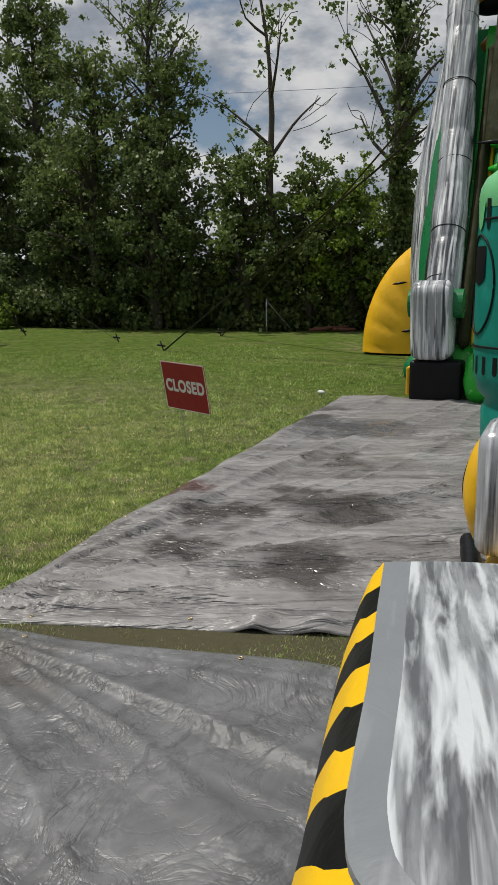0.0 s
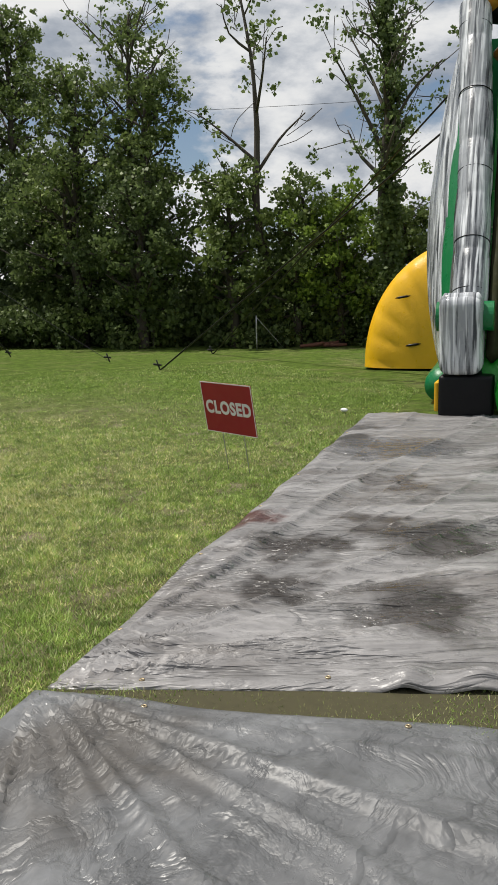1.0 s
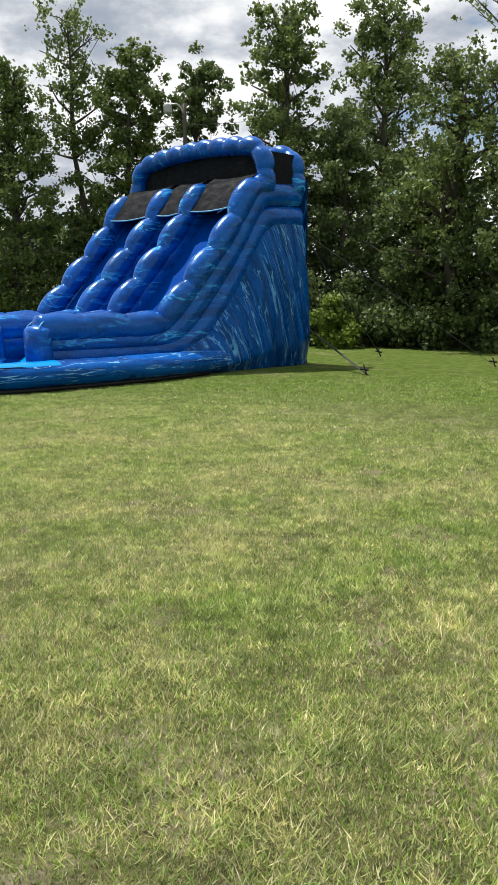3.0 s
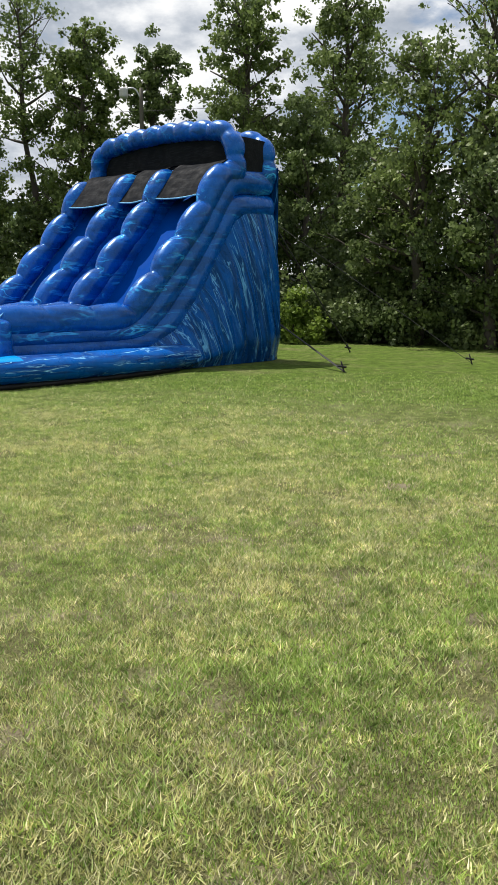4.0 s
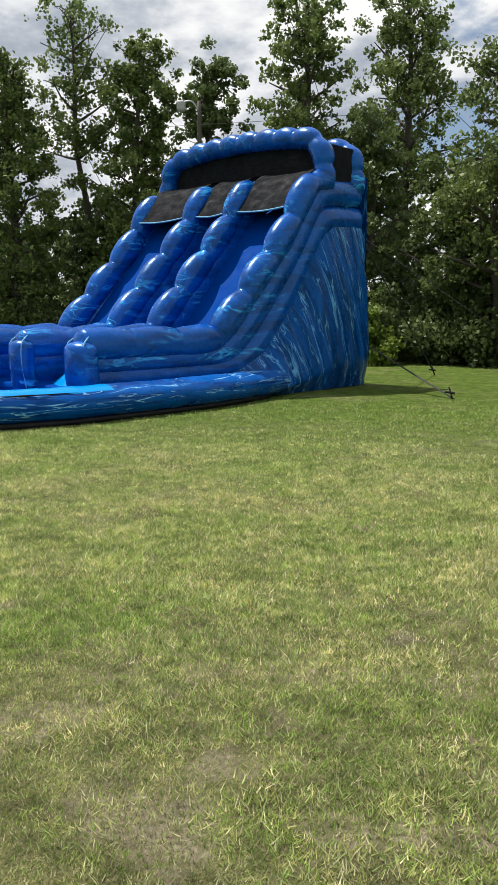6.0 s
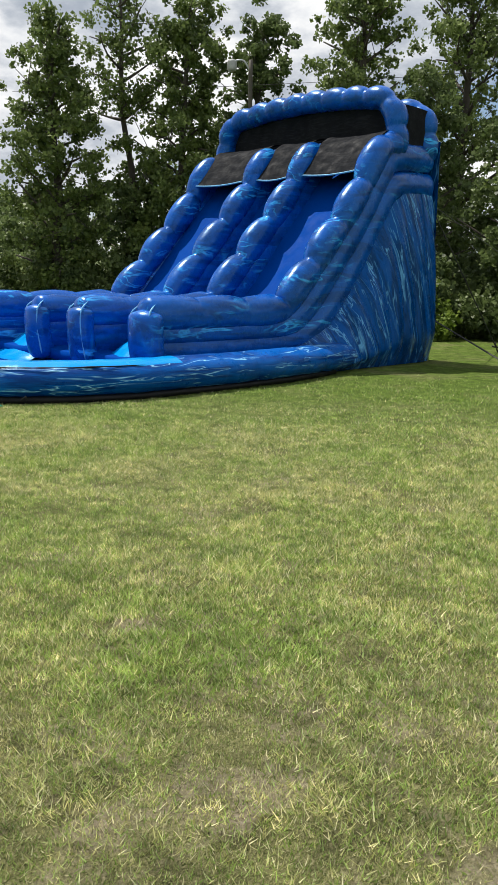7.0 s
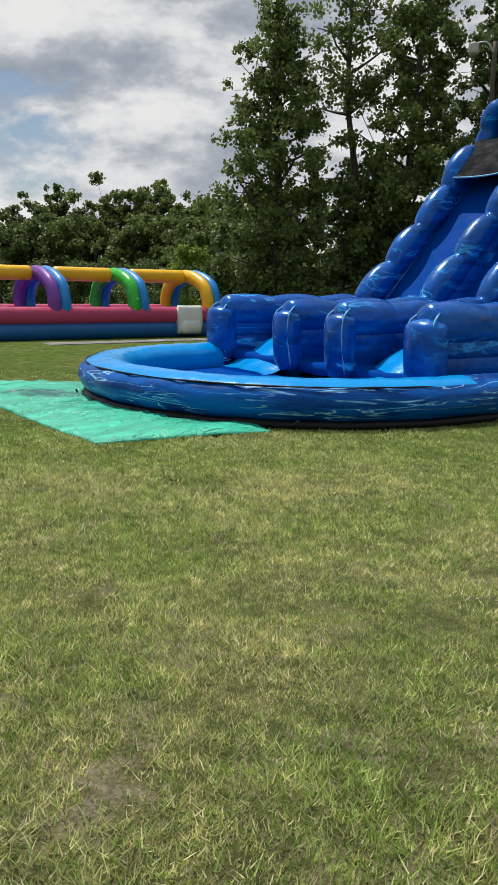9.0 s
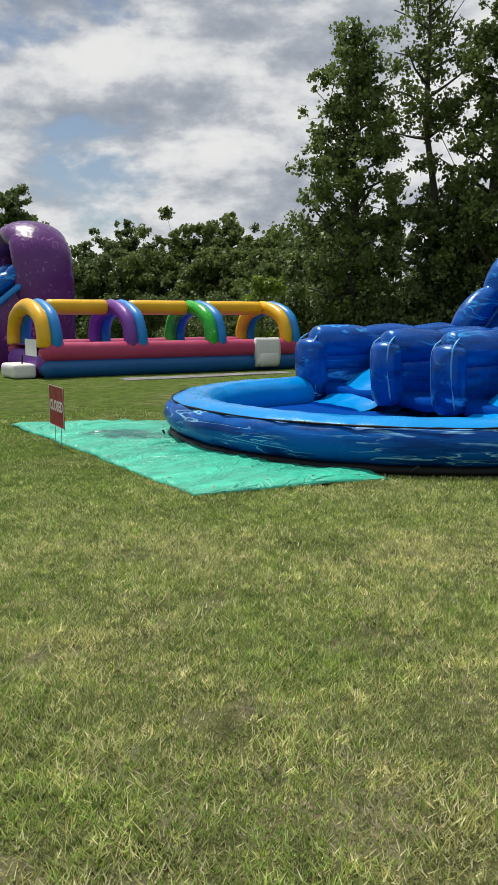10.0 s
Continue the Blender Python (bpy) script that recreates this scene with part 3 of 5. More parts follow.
wall_set(0.22, 0.44, "right")
wall_set(WIDE - 0.22, 0.44, "left")
for v in (1.84, 3.06):
    rows = (("divider_top_tube", [(0.47, 1.0), (2.09, 1.03), (3.18, 1.08), (3.6, 1.34), (4.31, 2.02), (5.33, 3.06), (5.9, 3.75), (6.19, 4.06), (6.59, 4.16)], 0.28, 1.04),
            ("divider_body", [(0.49, 0.62), (2.09, 0.66), (3.32, 0.72), (3.91, 1.08), (4.72, 1.86), (5.54, 2.70), (6.16, 3.50), (6.59, 3.8)], 0.40, 0.0))
    for name, p, r, pitch in rows:
        vv, ff = sweep(smooth_path([(u, v, z) for u, z in p], 10), r, 20, flat=0.86 if pitch else 0.5, pitch=pitch, depth=lambda s: 0.12 + 0.25 * min(1, max(0, (s - 2.4) / 0.5)), step=0.03, phase=0.05)
        mesh_ob(name, vv, ff, M_blue, slide)

# rounded upright cushions that close the front of each wall
for v, w in ((0.18, 0.30), (1.80, 0.25), (3.04, 0.25), (WIDE - 0.16, 0.30)):
    vv, ff = sweep(smooth_path([(0.62, v, 0.22), (0.55, v, 0.5), (0.52, v, 0.8), (0.54, v, 1.12)], 8), w, 20, side=Vector((0, 1, 0)), flat=1.0, tall=0.8, step=0.05)
    cushion = mesh_ob("wall_cushion", vv, ff, M_blue, slide)
    for sgn in (-1, 1):
        vv, ff = sweep(smooth_path([(0.46, v + sgn * w * 0.8, 0.3), (0.40, v + sgn * w * 0.72, 0.75), (0.42, v + sgn * w * 0.7, 1.06), (0.58, v + sgn * w * 0.5, 1.2)], 6), 0.014, 6, step=0.08, wrinkle=0)
        mesh_ob("piping", vv, ff, M_seam, cushion, "pale blue piping")


def lane(v0, v1):
    us = [0.6 + 7.0 * i / 90 for i in range(91)]
    vs = [v0 + (v1 - v0) * j / 14 for j in range(15)]
    verts = []
    for u in us:
        for v in vs:
            t = (v - v0) / (v1 - v0)
            z = crest(u) - 0.05 * math.sin(math.pi * t) + noise.noise((u * 2, v * 3, 2)) * 0.015
            if u < 1.7:
                z += 0.20 * math.sin(math.pi * min(1, max(0, (u + 0.1) / 1.8)))
            verts.append((u, v, z))
    m = len(verts)
    faces = grid_faces(91, 15)
    verts += [(x, y, z - 0.16) for x, y, z in verts]
    faces += [tuple(m + k for k in f[::-1]) for f in grid_faces(91, 15)]
    faces += [(j, j + 1, m + j + 1, m + j) for j in range(14)]
    return mesh_ob("lane", verts, faces, M_lane, slide)


for v0, v1 in ((0.35, 1.70), (1.98, 2.92), (3.20, WIDE - 0.36)):
    lane(v0, v1)
for v0, v1 in ((0.46, 1.56), (3.30, WIDE - 0.44)):
    # puffed landing flap that slopes from the lane down into the pool
    vv = []
    for i in range(25):
        t = i / 24
        for j in range(17):
            q = j / 16
            puff = math.sqrt(max(0.0, math.sin(math.pi * q))) * 0.10 + 0.02 * abs(math.sin(q * math.pi * 3))
            z = 0.12 + 0.46 * (t * t * (3 - 2 * t)) + puff * (0.5 + 0.5 * t) + 0.012 * noise.noise((t * 7, q * 6, v0))
            vv.append((0.28 + 1.25 * t - 0.08 * math.sin(math.pi * q), v0 + (v1 - v0) * q, z))
    m = len(vv)
    ff = grid_faces(25, 17)
    vv += [(x, y, max(0.03, z - 0.30)) for x, y, z in vv]
    ff += [tuple(m + k for k in f[::-1]) for f in ff] + [(j + 1, j, m + j, m + j + 1) for j in range(16)]
    mesh_ob("landing_flap", vv, ff, M_rim, slide)
    vv, ff = sweep([(1.55, v0, 0.75), (1.55, v1, 0.75)], 0.34, 14, side=Vector((0, 0, 1)), flat=1.0, tall=0.35, step=0.1)
    mesh_ob("backstop", vv, ff, M_blue, slide)


def side_panel(v, out):
    """The bulging, folded flank under the climbing wall."""
    low = ((0.87, 0.42), (3.8, 0.46), (4.72, 0.82), (5.54, 1.66), (6.16, 2.54), (6.59, 3.1), (6.98, 3.32), (8.06, 3.4))

    def roof(u):
        for (a, za), (b, zb) in zip(low, low[1:]):
            if u <= b:
                return za + (zb - za) * (u - a) / (b - a)
        return low[-1][1]
    nu, nz = 130, 44
    verts = []
    for i in range(nu):
        u = 3.4 + 4.64 * i / (nu - 1)
        for j in range(nz):
            t = j / (nz - 1)
            z = roof(u) * t
            bulge = (0.60 - 0.03 * u) * min(1, 0.45 + (u - 3.4) / 1.2) * (1 - t ** 1.6) * (0.45 + 0.55 * min(1, t * 5 + 0.25)) + 0.04
            lean = u + 0.55 * (z - 1.2) * 0.18
            fold = (abs(math.sin(lean * 6.2 + noise.noise((u * 0.8, z * 0.6, 3)) * 2.2))) ** 0.6
            amp = 0.085 * min(1, max(0, (u - 3.7) / 1.2)) * min(1, (1 - t) * 4) * min(1, t * 4 + 0.2)
            back = max(0.0, (u - 7.55) / 0.5)
            verts.append((u - (0.04 if back else 0), v + out * (bulge * (1 - 0.55 * back ** 2) + amp * fold), z))
    return mesh_ob("side_panel", verts, grid_faces(nu, nz), M_blue_side, slide, "blue vinyl flank, darkened for shade, with pale wavy streaks")


side_panel(0.12, -1)
side_panel(WIDE - 0.12, 1)
# back wall
vv = []
for i in range(30):
    for j in range(30):
        y, z = WIDE * i / 29, 4.4 * j / 29
        vv.append((8.06 + 0.10 * math.sin(math.pi * i / 29) + 0.05 * abs(math.sin(i * 1.1)) - 0.02 * z * 0.3, y, z))
mesh_ob("back_panel", vv, grid_faces(30, 30), M_blue_side, slide)

# canopy: scalloped front and rear hoops with black mesh between
for u, zt, zb in ((6.78, 5.13, 4.0), (7.86, 5.06, 4.0)):
    path = smooth_path([(u, 0.24, zb), (u, 0.22, 4.5), (u, 0.34, 4.86), (u, 0.75, zt - 0.02), (u, WIDE / 2, zt + 0.10), (u, WIDE - 0.75, zt - 0.02), (u, WIDE - 0.34, 4.86), (u, WIDE - 0.22, 4.5), (u, WIDE - 0.24, zb)], 12)
    vv, ff = sweep(path, 0.225, 20, side=Vector((1, 0, 0)), flat=1.1, pitch=0.52, depth=0.24, step=0.03, cap=False, lift=-1.0)
    hoop = mesh_ob("canopy_hoop", vv, ff, M_blue, slide)
for v, sgn in ((0.16, -1), (WIDE - 0.16, 1)):
    vv = [(6.85 + 0.95 * i / 8, v + sgn * 0.03 * math.sin(math.pi * i / 8), 4.2 + 0.75 * j / 5) for i in range(9) for j in range(6)]
    mesh_ob("side_mesh", vv, grid_faces(9, 6), M_mesh, slide)
vv = [(6.82 + 1.0 * i / 8, 0.3 + (WIDE - 0.6) * j / 20, 5.0 + 0.10 * math.sin(math.pi * j / 20) - 0.05 * math.sin(math.pi * i / 8)) for i in range(9) for j in range(21)]
mesh_ob("roof_mesh", vv, grid_faces(9, 21), M_mesh, slide)
vv = [(7.80 - 0.03 * math.sin(i), 0.3 + (WIDE - 0.6) * i / 20, 3.9 + 1.1 * j / 8) for i in range(21) for j in range(9)]
mesh_ob("rear_mesh", vv, grid_faces(21, 9), M_mesh, slide)
vv = [(6.86 + 0.03 * math.sin(i * 1.3), 0.3 + (WIDE - 0.6) * i / 20, 4.05 + 0.98 * j / 8) for i in range(21) for j in range(9)]
mesh_ob("front_mesh", vv, grid_faces(21, 9), M_mesh, slide)
# black cloths stretched over the top of the lanes
for v0, v1 in ((0.26, 1.70), (1.98, 2.92), (3.20, WIDE - 0.26)):
    vv = []
    for i in range(16):
        t = i / 15
        u = 5.70 + 1.1 * t
        for j in range(11):
            s = j / 10
            z = 3.64 + 0.84 * math.sin(t * math.pi * 0.52) - 0.045 * math.sin(math.pi * s) * (1 - t * 0.3) + 0.012 * noise.noise((u * 8, s * 5, v0))
            vv.append((u, v0 + (v1 - v0) * s, z))
    cover = mesh_ob("lane_cover", vv, grid_faces(16, 11), M_mesh, slide, "black mesh cloth with pale blue hem")
    vv, ff = sweep([(5.69, v0 + (v1 - v0) * k / 10, 3.63 - 0.045 * math.sin(math.pi * k / 10)) for k in range(11)], 0.018, 6, side=Vector((1, 0, 0)), step=0.1, wrinkle=0)
    mesh_ob("hem", vv, ff, M_seam, cover, "pale blue hem")

# splash pool: an oval ring open towards the lanes
def pool_pt(a, grow=0.0):
    """Outline of the ring's middle line; a runs from one wall round the front to the other."""
    c = WIDE / 2 - 0.36
    return Vector((0.5 - (2.72 + grow) * math.sin(a) ** 0.82, c - (2.39 + grow) * math.cos(a), 0))


ring = [Vector((4.9, 0.30, 0)), Vector((3.9, 0.06, 0)), Vector((2.7, -0.14, 0)), Vector((1.5, -0.20, 0))] + [pool_pt(math.pi * (0.04 + 0.92 * k / 44)) for k in range(45)] + [Vector((1.5, WIDE - 0.2, 0)), Vector((2.5, WIDE - 0.3, 0))]
ring = smooth_path(ring, 3)
verts, faces = [], []
# squared-off cross-section of the ring: bulging outer wall, flat rim
prof = [(-0.38, 0.0), (-0.53, 0.05), (-0.66, 0.14), (-0.71, 0.25), (-0.68, 0.36), (-0.60, 0.44), (-0.48, 0.495), (-0.34, 0.515), (-0.18, 0.49), (-0.08, 0.42), (-0.02, 0.30), (-0.02, 0.05), (-0.15, 0.0)]
pts, dist, total = even(ring, 0.07)
for i, p in enumerate(pts):
    t = (pts[min(i + 1, len(pts) - 1)] - pts[max(i - 1, 0)]).normalized()
    o = Vector((t.y, -t.x, 0))
    k = 0.94 + 0.06 * abs(math.sin(dist[i] * math.pi / 0.62)) ** 0.5
    for a, z in prof:
        q = p + o * a * (k if a < -0.1 else 1)
        q.z = z + (noise.noise((q.x * 4, q.y * 4, z)) * 0.012 if z > 0 else 0)
        verts.append(q)
n = len(prof)
faces = [(i * n + j, (i + 1) * n + j, (i + 1) * n + (j + 1) % n, i * n + (j + 1) % n) for i in range(len(pts) - 1) for j in range(n)]
pool = mesh_ob("pool_wall", verts, faces, [M_blue_pool, M_rim], slide, "blue pool wall printed with pale waves, light blue rim")
pool.data.polygons.foreach_set("material_index", [1 if 5 <= k % n <= 11 and pts[k // n].x < 0.4 else 0 for k in range(len(faces))])
# floor coloured dark lane blue, which stands in for shade inside the ring
ol = [pool_pt(math.pi * k / 40, 0.12) for k in range(41)]
mesh_ob("pool_floor", [(p.x, p.y, 0.12) for p in ol] + [(p.x, p.y, 0.02) for p in ol], [tuple(range(41))] + [(k, k + 1, 42 + k, 41 + k) for k in range(40)], M_lane, slide, smooth=False)
part("lane_base", box(bmesh.new(), 0.42, 0.02, 0.015, 3.2, WIDE - 0.02, 0.085, 0.02), M_rim, slide)
for k in (9, 26, 38):
    p, q = pool_pt(math.pi * k / 44, 0.72), pool_pt(math.pi * (k + 0.4) / 44, 0.72)
    vv, ff = sweep([(p.x, p.y, 0.05), (p.x * 1.01, p.y, 0.11), (q.x, q.y, 0.05)], 0.012, 6, step=0.03, wrinkle=0)
    mesh_ob("tie_loop", vv, ff, M_strap, pool, "black tie-down loop")
# black strip added to stand in for the shadow under the pool wall
us_ = [pool_pt(math.pi * (0.03 + 0.94 * k / 60), 0.58) for k in range(61)]
vv, ff = sweep([(4.4, -0.36, 0.03), (3.6, -0.56, 0.03), (2.6, -0.72, 0.03), (1.4, -0.78, 0.03)] + [(p.x, p.y, 0.035) for p in us_], 0.052, 8, side=Vector((0, 0, 1)), step=0.1, wrinkle=0.01)
mesh_ob("base_shade", vv, ff, M_black, pool, "black strip standing in for shadow under the pool wall")
# seam line under the rim
sl = [pool_pt(math.pi * (0.05 + 0.9 * k / 60), 0.592) for k in range(61)]
vv, ff = sweep([(p.x, p.y, 0.446) for p in sl], 0.010, 6, side=Vector((0, 0, 1)), step=0.1, wrinkle=0.01)
mesh_ob("seam", vv, ff, M_black, pool)

# ---- red signs ----
def build_sign(at, turn, lean, back=0.0):
    m = Matrix.Translation(at) @ Matrix.Rotation(radians(turn), 4, "Z")
    s = thing("yard_sign", m, "red yard sign reading CLOSED on wire stakes in the grass", "sign", "closed signs")
    tilt = Matrix.Rotation(radians(lean), 4, "Y") @ Matrix.Rotation(radians(-back), 4, "X")
    board = part("board", box(bmesh.new(), -0.305, -0.004, 0.355, 0.305, 0.004, 0.812, 0.002, 1), M_red, s)
    board.matrix_local = tilt
    for x0, z0, x1, z1 in ((-0.305, 0.804, 0.305, 0.812), (-0.305, 0.355, 0.305, 0.361), (-0.305, 0.361, -0.299, 0.804), (0.299, 0.361, 0.305, 0.804)):
        e = part("border", box(bmesh.new(), x0, -0.0065, z0, x1, -0.0045, z1, 0), M_signwhite, board)
    cu = bpy.data.curves.new("lettering", "FONT")
    cu.body, cu.size, cu.align_x, cu.align_y, cu.extrude = "CLOSED", 0.156, "CENTER", "CENTER", 0.0005
    cu.offset = 0.0065
    cu.space_character = 1.1
    tmp = new("lettering", cu)
    me = bpy.data.meshes.new_from_object(tmp.evaluated_get(bpy.context.evaluated_depsgraph_get()))
    bpy.data.objects.remove(tmp)
    me.materials.clear()
    me.materials.append(M_signwhite)
    t = new("lettering", me)
    t.parent = board
    t.matrix_local = Matrix.Translation((0, -0.0050, 0.582)) @ Matrix.Rotation(radians(90), 4, "X") @ Matrix.Diagonal((0.88, 1, 1, 1))
    for x in (-0.13, 0.13):
        vv, ff = sweep([(x, 0.010, -0.05), (x, 0.010, 0.5)], 0.004, 6, cap=False, step=0.2, wrinkle=0)
        mesh_ob("wire_stake", vv, ff, M_steel, s).matrix_local = tilt
    return s


build_sign((2.12, 9.53, 0), -64.7, 1.0, -11.0)
build_sign((-11.03, 18.07, -0.13), -44.0, 0.0)

# ---- green climbing slide, at the end of the far tarp ----
GREEN_M = Matrix.Translation((0.015, 5.950, 0)) @ Matrix.Rotation(radians(49.78), 4, "Z") @ Matrix.Scale(1.054, 4)
climb = thing("inflatable_slide", GREEN_M, "tall green and grey marbled inflatable slide with a rung ladder", "inflatable slide")
# silver tube up the left edge, folded over at its foot
for v, sg in ((-0.87, 1), (-3.9, -1)):
    path = smooth_path([(7.74, v, 1.2), (7.95, v, 1.6), (8.36, v + 0.02 * sg, 2.35), (8.83, v + 0.04 * sg, 3.3), (9.34, v + 0.11 * sg, 4.35), (9.75, v + 0.16 * sg, 5.2)], 10)
    vv, ff = sweep(path, 0.215, 26, pitch=0.78, depth=0.07, step=0.03, cap=False)
    tube = mesh_ob("edge_tube", vv, ff, M_silver, climb)
    for k in range(5):
        # stitched seams across the tube
        t = (k + 0.62) / 5.0
        c = path[int(t * (len(path) - 1))]
        d = (path[min(len(path) - 1, int(t * (len(path) - 1)) + 1)] - c).normalized() if t < 0.99 else Vector((0.4, 0, 0.9))
        n1 = Vector((0, 1, 0))
        n2 = d.cross(n1)
        vv, ff = sweep([c + (n1 * math.cos(x * math.pi / 12) + n2 * math.sin(x * math.pi / 12)) * 0.214 for x in range(25)], 0.007, 6, side=d, cap=False, step=0.04, wrinkle=0)
        mesh_ob("seam", vv, ff, M_black, tube)
    bm = bmesh.new()
    box(bm, 7.16, v - 0.20, 0.50, 7.78, v + 0.29, 1.40, 0.15, 5)
    for vtx in bm.verts:
        vtx.co.x += 0.05 * math.sin(vtx.co.z * 3.0) + 0.012 * noise.noise(vtx.co * 8)
    foot = part("foot_cushion", bm, M_silver, climb, "", True)
    vv, ff = sweep([(7.30, v - 0.20, 1.34), (7.30, v + 0.29, 1.34)], 0.10, 16, side=Vector((1, 0, 0)), step=0.05)
    mesh_ob("top_roll", vv, ff, M_silver, foot)
    bm = bmesh.new()
    bmesh.ops.create_cone(bm, cap_ends=True, segments=26, radius1=0.17, radius2=0.17, depth=0.64, matrix=Matrix.Translation((7.44, v + 0.01, 1.17)) @ Matrix.Rotation(radians(90), 4, "X"))
    part("round_end", bm, M_dgreen, climb, "dark green round cushion end")
    vv, ff = sweep(smooth_path([(9.7, v, 5.15), (9.9, v, 5.55), (10.0, v, 6.1), (10.0, v, 6.6)], 8), 0.25, 20, step=0.06)
    mesh_ob("upper_post", vv, ff, M_orange, climb, "orange upper post")
vv, ff = sweep([(9.95, -0.8, 5.35), (9.95, -3.9, 5.35)], 0.34, 18, side=Vector((1, 0, 0)), flat=0.8, step=0.1)
mesh_ob("cross_tube", vv, ff, M_black, climb, "black cross tube")
vv, ff = sweep([(9.9, -0.95, 4.62), (9.9, -3.8, 4.62)], 0.14, 14, side=Vector((1, 0, 0)), step=0.1)
mesh_ob("cross_tube", vv, ff, M_orange, climb)
# climbing face with rungs
vv = []
for i in range(70):
    t = i / 69
    for j in range(16):
        s = j / 15
        vv.append((7.55 + 2.3 * t, -1.05 - 2.6 * s, 0.25 + 4.6 * t + 0.06 * abs(math.sin(t * 22)) + 0.03 * noise.noise((t * 9, s * 6, 0))))
mesh_ob("climbing_face", vv, grid_faces(70, 16), M_green, climb, "shiny bright green climbing face")
for k in range(14):
    t = (k + 0.6) / 14.5
    vv, ff = sweep([(7.5 + 2.3 * t, -1.25, 0.42 + 4.6 * t), (7.5 + 2.3 * t, -3.5, 0.42 + 4.6 * t)], 0.075, 10, side=Vector((1, 0, 0)), step=0.12)
    mesh_ob("rung", vv, ff, M_green, climb)
# inner wall with green and yellow bands, and dark mesh over the upper part
for v, mat, o, r in ((-1.16, M_olive, 0.02, 0.15), (-1.27, M_yellow, 0.06, 0.055), (-1.36, M_dgreen, 0.10, 0.13)):
    vv, ff = sweep(smooth_path([(7.62 + o, v, 0.62), (7.85 + o, v, 1.25), (8.45 + o, v, 2.25), (9.1 + o, v, 3.5), (9.6 + o, v, 4.5)], 8), r, 14, flat=0.5, step=0.07)
    mesh_ob("inner_band", vv, ff, mat, climb)
vv = [(8.62 + 1.05 * i / 12, -1.2 - 2.5 * j / 10 , 3.15 + 2.2 * i / 12 + 0.02 * noise.noise((i, j, 0))) for i in range(13) for j in range(11)]
mesh_ob("mesh_panel", vv, grid_faces(13, 11), M_olive, climb, "dark olive mesh over the upper climbing face")
vv, ff = sweep([(8.58, -1.1, 3.14), (8.58, -3.7, 3.14)], 0.03, 10, side=Vector((1, 0, 0)), step=0.2, wrinkle=0)
mesh_ob("mesh_bar", vv, ff, M_black, climb)
# foot: square black base block and wrinkled green apron
bm = box(bmesh.new(), 7.30, -1.20, 0.0, 8.0, -0.58, 0.49, 0.05, 3)
part("base_block", bm, M_black, climb, "black square base block", True)
bm = box(bmesh.new(), 7.42, -0.575, 0.05, 7.9, -0.52, 0.40, 0.02, 2)
part("side_strip", bm, M_yellow, climb, "yellow side strip")
vv, ff = sweep([(7.40, -1.22, 0.30), (7.40, -4.0, 0.30)], 0.32, 22, side=Vector((1, 0, 0)), flat=0.8, pitch=0.4, depth=0.1, step=0.04, wrinkle=0.05)
mesh_ob("apron", vv, ff, M_green, climb)
vv, ff = sweep([(8.5, -0.50, 0.24), (12.3, -0.30, 0.24)], 0.24, 16, step=0.1)
mesh_ob("base_tube", vv, ff, M_dgreen, climb)
# flank: green with a sweeping grey stroke
vv, mi = [], []
nu, nz = 60, 50
for i in range(nu):
    for j in range(nz):
        z = 0.35 + 4.75 * j / (nz - 1)
        u0 = 7.75 + max(0, (z - 1.3)) * 0.51
        u = u0 + (11.9 - 0.18 * z - u0) * i / (nu - 1)
        b = 0.72 * (1.12 - 0.075 * z) * math.sin(math.pi * min(1, (z + 0.5) / 6.3)) ** 0.7 * math.sin(math.pi * (0.05 + 0.80 * i / (nu - 1))) ** 0.8
        vv.append((u, -0.80 + b + 0.02 * abs(math.sin(u * 7)), z))
ff = grid_faces(nu, nz)
flank = mesh_ob("flank", vv, ff, [M_dgreen, M_silver], climb, "green flank with a sweeping grey marbled stroke")
for p in flank.data.polygons:
    c = p.center
    if c.x - 7.75 - 0.51 * max(0, c.z - 1.3) > 0.06 + 0.10 * max(0, 4.2 - c.z):
        p.material_index = 1
mesh_ob("back_wall", [(11.2 + 0.1 * math.sin(k), -0.5 - 3.5 * k / 9, z) for k in range(10) for z in (0.0, 1.3, 2.6, 3.9, 5.2)], grid_faces(10, 5), M_dgreen, climb)
p = GREEN_M @ Vector((10.6, -0.35, 3.9))
strap("tie_down_strap", p, (4.29, 20.41, 0), "black webbing strap staked into the lawn", 0.05)
strap("tie_down_strap", GREEN_M @ Vector((10.4, -0.35, 4.3)), (6.9, 24.6, 0), "black webbing strap staked into the lawn", 0.04)
strap("tie_down_strap", BLUE_M @ Vector((8.1, 0.2, 3.2)), (1.7, 27.6, 0), "black webbing strap staked into the lawn", 0.02)
p = BLUE_M @ Vector((8.05, -0.05, 0.85))
strap("tie_down_strap", p, (0.58, 21.55, 0), "black webbing strap staked into the lawn", 0.04)
strap("tie_down_strap", BLUE_M @ Vector((8.1, 0.5, 3.4)), (3.81, 23.59, 0), "black webbing strap staked into the lawn", 0.014)

